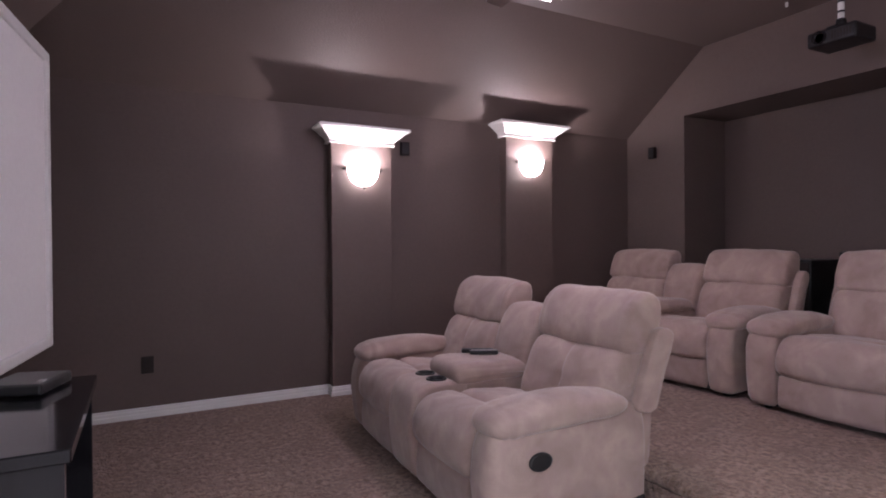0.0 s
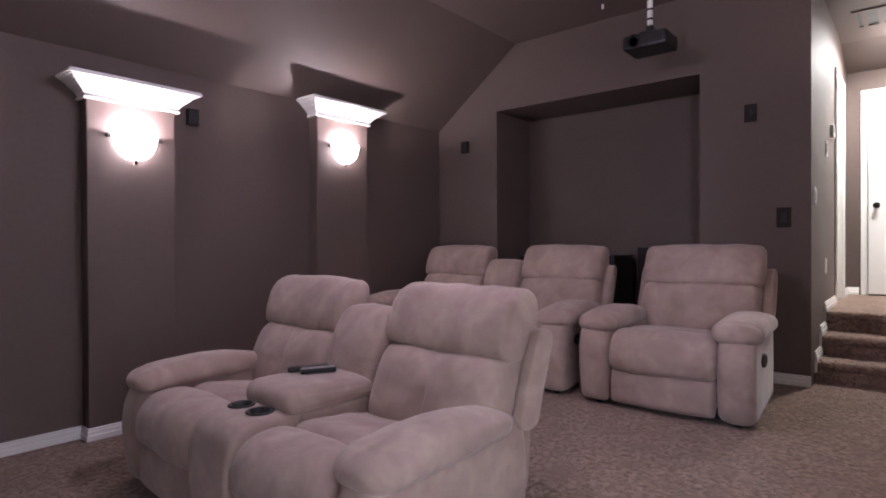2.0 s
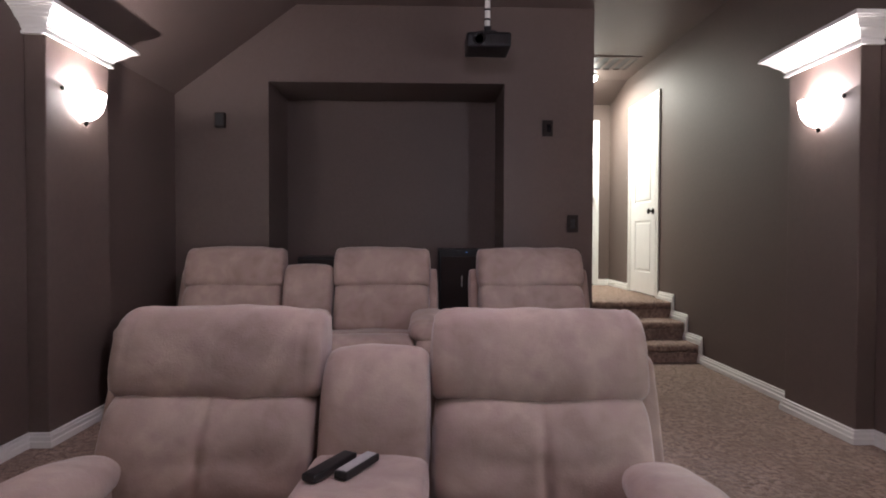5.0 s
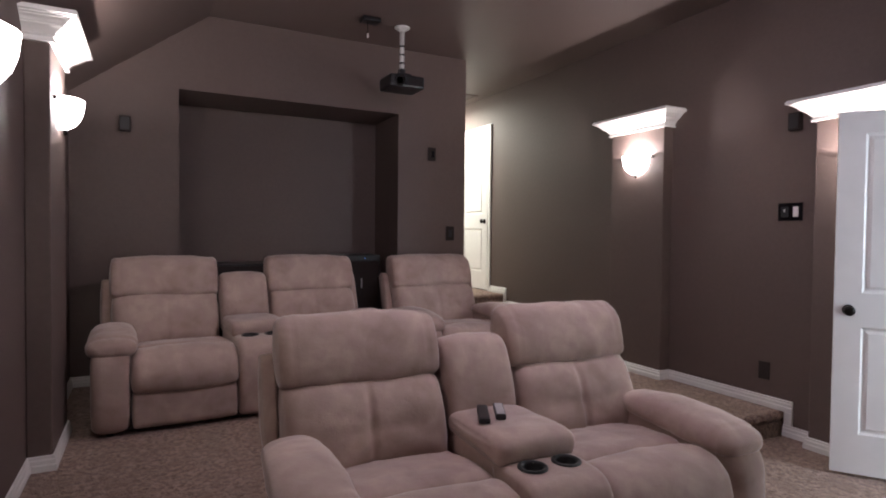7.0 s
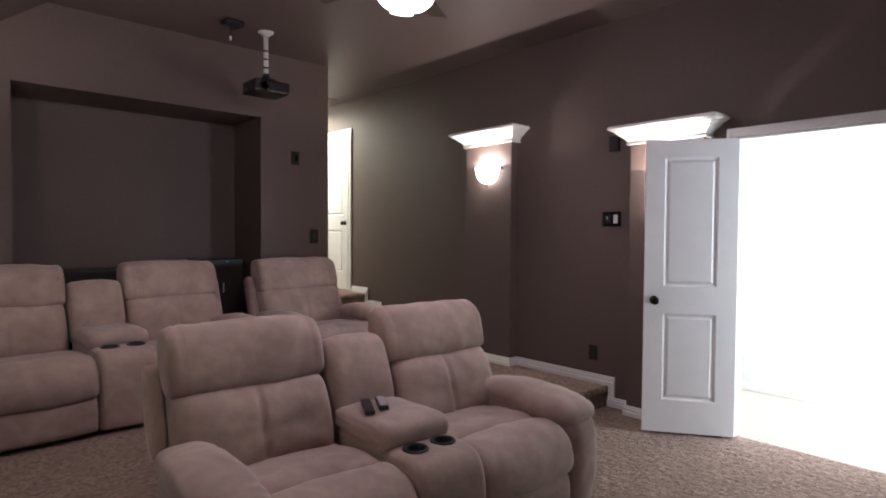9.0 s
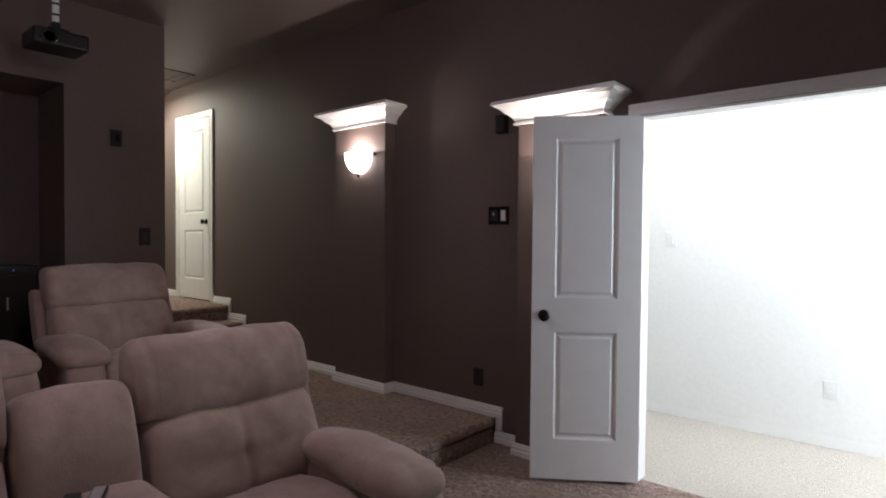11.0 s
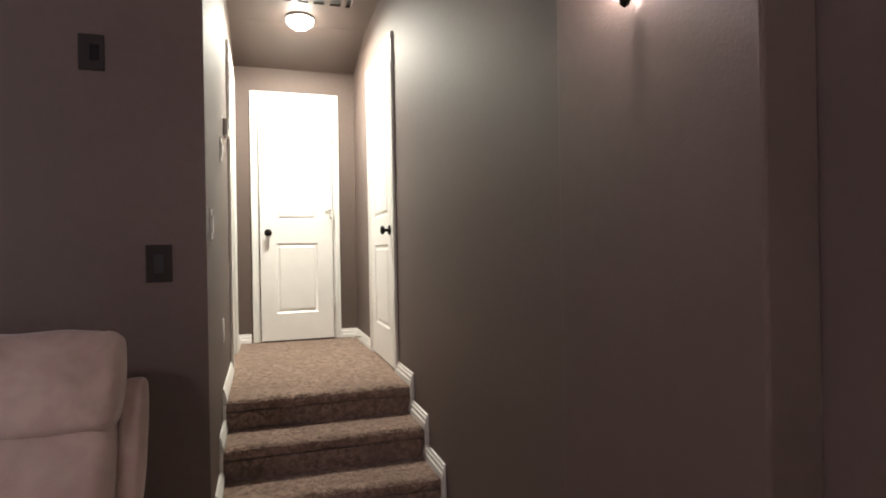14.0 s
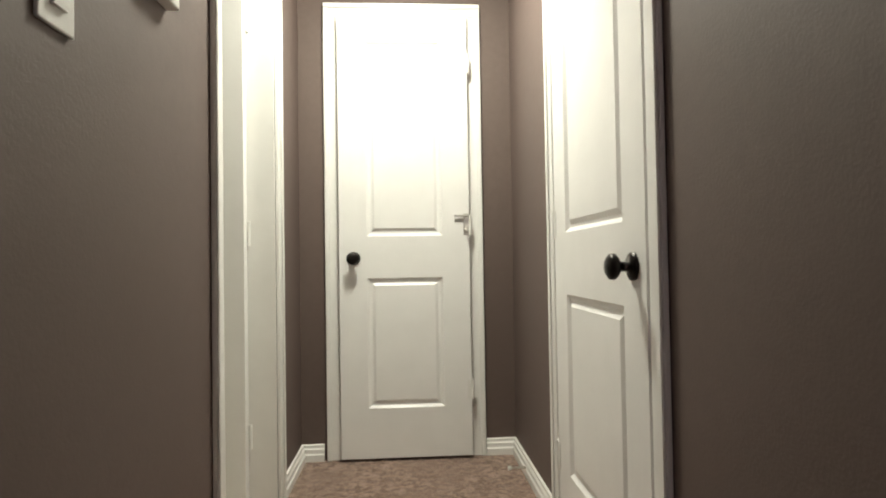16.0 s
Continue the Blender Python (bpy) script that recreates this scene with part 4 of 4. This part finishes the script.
def media_cabinet():
    t = tagged(new("media_cabinet"), "low glossy black media cabinet under the screen", "cabinet")
    w, d, h = 0.68, 0.46, 0.84
    part("top", bm_box(-d, 0.012, -w / 2 - 0.012, w / 2 + 0.012, h - 0.028, h, 0.003), M_BLACKGLOSS, t)
    for s in (-1, 1):
        part("side_panel", bm_box(-d, 0, s * w / 2 - (0.02 if s > 0 else 0), s * w / 2 + (0.02 if s < 0 else 0), 0.0, h - 0.029), M_BLACKGLOSS, t)
    part("back_panel", bm_box(-d, -d + 0.012, -w / 2 + 0.021, w / 2 - 0.021, 0.03, h - 0.03), M_BLACK, t)
    part("bottom_panel", bm_box(-d + 0.013, -0.005, -w / 2 + 0.021, w / 2 - 0.021, 0.05, 0.07), M_BLACK, t)
    part("shelf", bm_box(-d + 0.013, -0.02, -w / 2 + 0.021, w / 2 - 0.021, 0.36, 0.378), M_BLACK, t)
    part("divider", bm_box(-d + 0.013, -0.02, -0.009, 0.009, 0.071, 0.359), M_BLACK, t)
    t.matrix_world = pose(-0.385, 1.38, 0.0, 0, 0, 0)
    return t


media_cabinet()


def player():
    t = tagged(new("media_player"), "small black media box with cables on the cabinet", "media player")
    part("case", bm_box(-0.07, 0.07, -0.085, 0.085, 0.004, 0.034, 0.006, 2), M_BLACK, t)
    part("button", bm_box(0.05, 0.064, -0.06, -0.04, 0.0345, 0.037), M_GREYPL, t)
    for k, oy in enumerate((-0.02, 0.02)):
        cu = bpy.data.curves.new("cable", "CURVE")
        cu.dimensions, cu.bevel_depth = "3D", 0.004
        sp = cu.splines.new("BEZIER")
        pts = [(-0.07, oy, 0.018), (-0.11, oy - 0.10, 0.012 + 0.02 * k), (-0.09, oy - 0.20, 0.006), (-0.12, -0.34, 0.005)]
        sp.bezier_points.add(len(pts) - 1)
        for q, p in zip(sp.bezier_points, pts):
            q.co = p
            q.handle_left_type = q.handle_right_type = "AUTO"
        cu.materials.append(M_BLACK)
        c = new("cable", cu)
        c.parent = t
    t.matrix_world = pose(-0.52, 1.60, 0.84, 0, 0, -18)


player()


def subwoofer():
    t = tagged(new("subwoofer"), "black floor subwoofer standing in the niche", "speaker")
    part("cabinet", bm_box(-0.2, 0.2, -0.19, 0.19, 0.012, 0.97, 0.01, 2), M_BLACK, t)
    part("grille", bm_box(-0.214, -0.201, -0.17, 0.17, 0.05, 0.91, 0.004), M_BROWNPL, t)
    part("badge", bm_box(-0.217, -0.2145, -0.006, 0.006, 0.66, 0.75), M_GREYPL, t, "small pale vertical badge")
    part("indicator", bm_box(-0.203, -0.2005, -0.042, -0.036, 0.939, 0.944), M_RED, t, "small blue indicator light")
    for x in (-0.16, 0.16):
        for y in (-0.15, 0.15):
            part("foot", bm_cyl((x, y, 0), (0, 0, 1), 0.018, 0.018, 0.012, 10), M_BLACK, t)
    t.matrix_world = pose(4.78, 2.05, PLAT)


subwoofer()


def equipment_case(name, label, x, y, w, h, d):
    t = tagged(new(name), label, "speaker")
    part("case", bm_box(-d / 2, d / 2, -w / 2, w / 2, 0.0, h, 0.008, 2), M_BLACK, t)
    part("front", bm_box(-d / 2 - 0.008, -d / 2 - 0.0005, -w / 2 + 0.02, w / 2 - 0.02, 0.02, h - 0.02), M_BROWNPL, t)
    t.matrix_world = pose(x, y, PLAT)


equipment_case("equipment_rack", "black equipment case standing in the niche", 4.80, 2.92, 0.95, 0.90, 0.45)


def ceiling_fan():
    t = tagged(new("ceiling_fan"), "dark ceiling fan with three lit frosted glass shades", "ceiling fan")
    t.location = (FAN[0], FAN[1], CEIL)
    D = -0.135
    part("canopy", bm_lathe([(0.0, 0.0), (0.07, 0.0), (0.065, -0.04), (0.016, -0.06), (0.016, D - 0.06), (0.0, D - 0.06)], 24), M_BRONZE, t, smooth=True)
    part("motor", bm_lathe([(0.0, D - 0.06), (0.02, D - 0.06), (0.02, D - 0.10), (0.09, D - 0.115), (0.12, D - 0.15), (0.12, D - 0.20), (0.08, D - 0.235), (0.06, D - 0.25), (0.0, D - 0.25)], 28), M_BRONZE, t, smooth=True)
    for k in range(5):
        a = 72 * k + 14
        b = bm_box(0.20, 0.64, -0.062, 0.062, -0.004, 0.004, 0.003, 2)
        bmesh.ops.transform(b, matrix=pose(0, 0, D - 0.19, 10, 0, a), verts=b.verts)
        part("blade", b, M_WOODFAN, t)
        b = bm_box(0.10, 0.24, -0.02, 0.02, -0.005, 0.003, 0.002)
        bmesh.ops.transform(b, matrix=pose(0, 0, D - 0.196, 10, 0, a), verts=b.verts)
        part("blade_arm", b, M_BRONZE, t)
    part("light_fitter", bm_lathe([(0.0, D - 0.251), (0.055, D - 0.251), (0.060, D - 0.275), (0.045, D - 0.30), (0.012, D - 0.315), (0.0, D - 0.316)], 24), M_BRONZE, t, smooth=True)
    for k in range(3):
        a = 120 * k + 91
        ax = Vector((math.cos(radians(a)) * 0.5, math.sin(radians(a)) * 0.5, -0.87))
        p0 = Vector((0.045 * math.cos(radians(a)), 0.045 * math.sin(radians(a)), D - 0.272))
        arm = part("shade_arm", bm_cyl(p0, ax, 0.012, 0.022, 0.03, 14), M_BRONZE, t)
        bell = [(0.024, 0.026), (0.034, 0.034), (0.046, 0.055), (0.054, 0.080), (0.060, 0.104), (0.064, 0.114), (0.060, 0.114), (0.050, 0.082), (0.042, 0.057), (0.030, 0.038), (0.020, 0.030)]
        part("glass_shade", bm_lathe(bell, 24, p=p0, axis=ax), M_FANGLASS, arm, "glowing frosted glass shade", True)
        part("light_bulb", bm_lathe([(0.012, 0.03), (0.014, 0.05), (0.026, 0.070), (0.028, 0.082), (0.018, 0.096), (0.0, 0.102)], 16, p=p0, axis=ax), M_FANGLASS, arm, "lit white bulb", True)


ceiling_fan()


def hall_light():
    t = tagged(new("hall_ceiling_light"), "small lit frosted dome light on the hall ceiling", "ceiling light")
    t.location = (6.40, 0.50, CEIL - 0.0125)
    part("rim", bm_lathe([(0.080, 0.012), (0.101, 0.012), (0.101, -0.004), (0.097, -0.006), (0.090, -0.004)], 28), M_WHITEPL, t, smooth=True)
    part("dome", bm_lathe([(0.097, -0.0055), (0.090, -0.035), (0.06, -0.060), (0.0, -0.070)], 24), M_HALLGLASS, t, "glowing frosted dome", True)


hall_light()


def vent():
    t = tagged(new("ceiling_vent"), "brown slatted air return grille in the hall ceiling", "air vent")
    t.matrix_world = pose(5.91, 0.50, CEIL - 0.0005)
    b = bmesh.new()
    for x0, x1, y0, y1 in ((-0.23, -0.20, -0.35, 0.35), (0.20, 0.23, -0.35, 0.35), (-0.20, 0.20, -0.35, -0.32), (-0.20, 0.20, 0.32, 0.35)):
        bm_box(x0, x1, y0, y1, -0.012, 0.0, bm=b)
    part("frame", b, M_CEIL, t)
    part("backing", bm_box(-0.20, 0.20, -0.32, 0.32, -0.003, 0.0), M_BLACK, t)
    for i in range(6):
        y = -0.27 + 0.108 * i
        b = bm_box(-0.20, 0.20, y - 0.02, y + 0.02, -0.012, -0.009)
        part("slat", b, M_CEIL, t)


vent()


def door_stop():
    t = tagged(new("door_stop"), "small spring door stop on the hall baseboard", "door stop")
    part("spring", bm_cyl((0, 0, 0), (0, 1, 0), 0.006, 0.005, 0.06, 10), M_CHROME, t)
    part("tip", bm_cyl((0, 0.06, 0), (0, 1, 0), 0.009, 0.009, 0.014, 10), M_WHITEPL, t)
    t.location = (6.85, 0.0205, HALL + 0.045)


door_stop()


def door_hook():
    t = tagged(new("door_latch"), "small metal flip latch on the door casing", "latch")
    part("plate", bm_box(-0.003, 0.0, -0.012, 0.012, -0.04, 0.05, 0.001), M_CHROME, t)
    part("arm", bm_box(-0.012, -0.004, -0.010, 0.055, 0.035, 0.043, 0.002), M_CHROME, t)
    part("hook", bm_cyl((-0.012, 0.0, -0.03), (-1, 0, 0.6), 0.004, 0.004, 0.035, 8), M_CHROME, t)
    t.location = (XE - 0.0505, 0.225, HALL + 1.07)


door_hook()
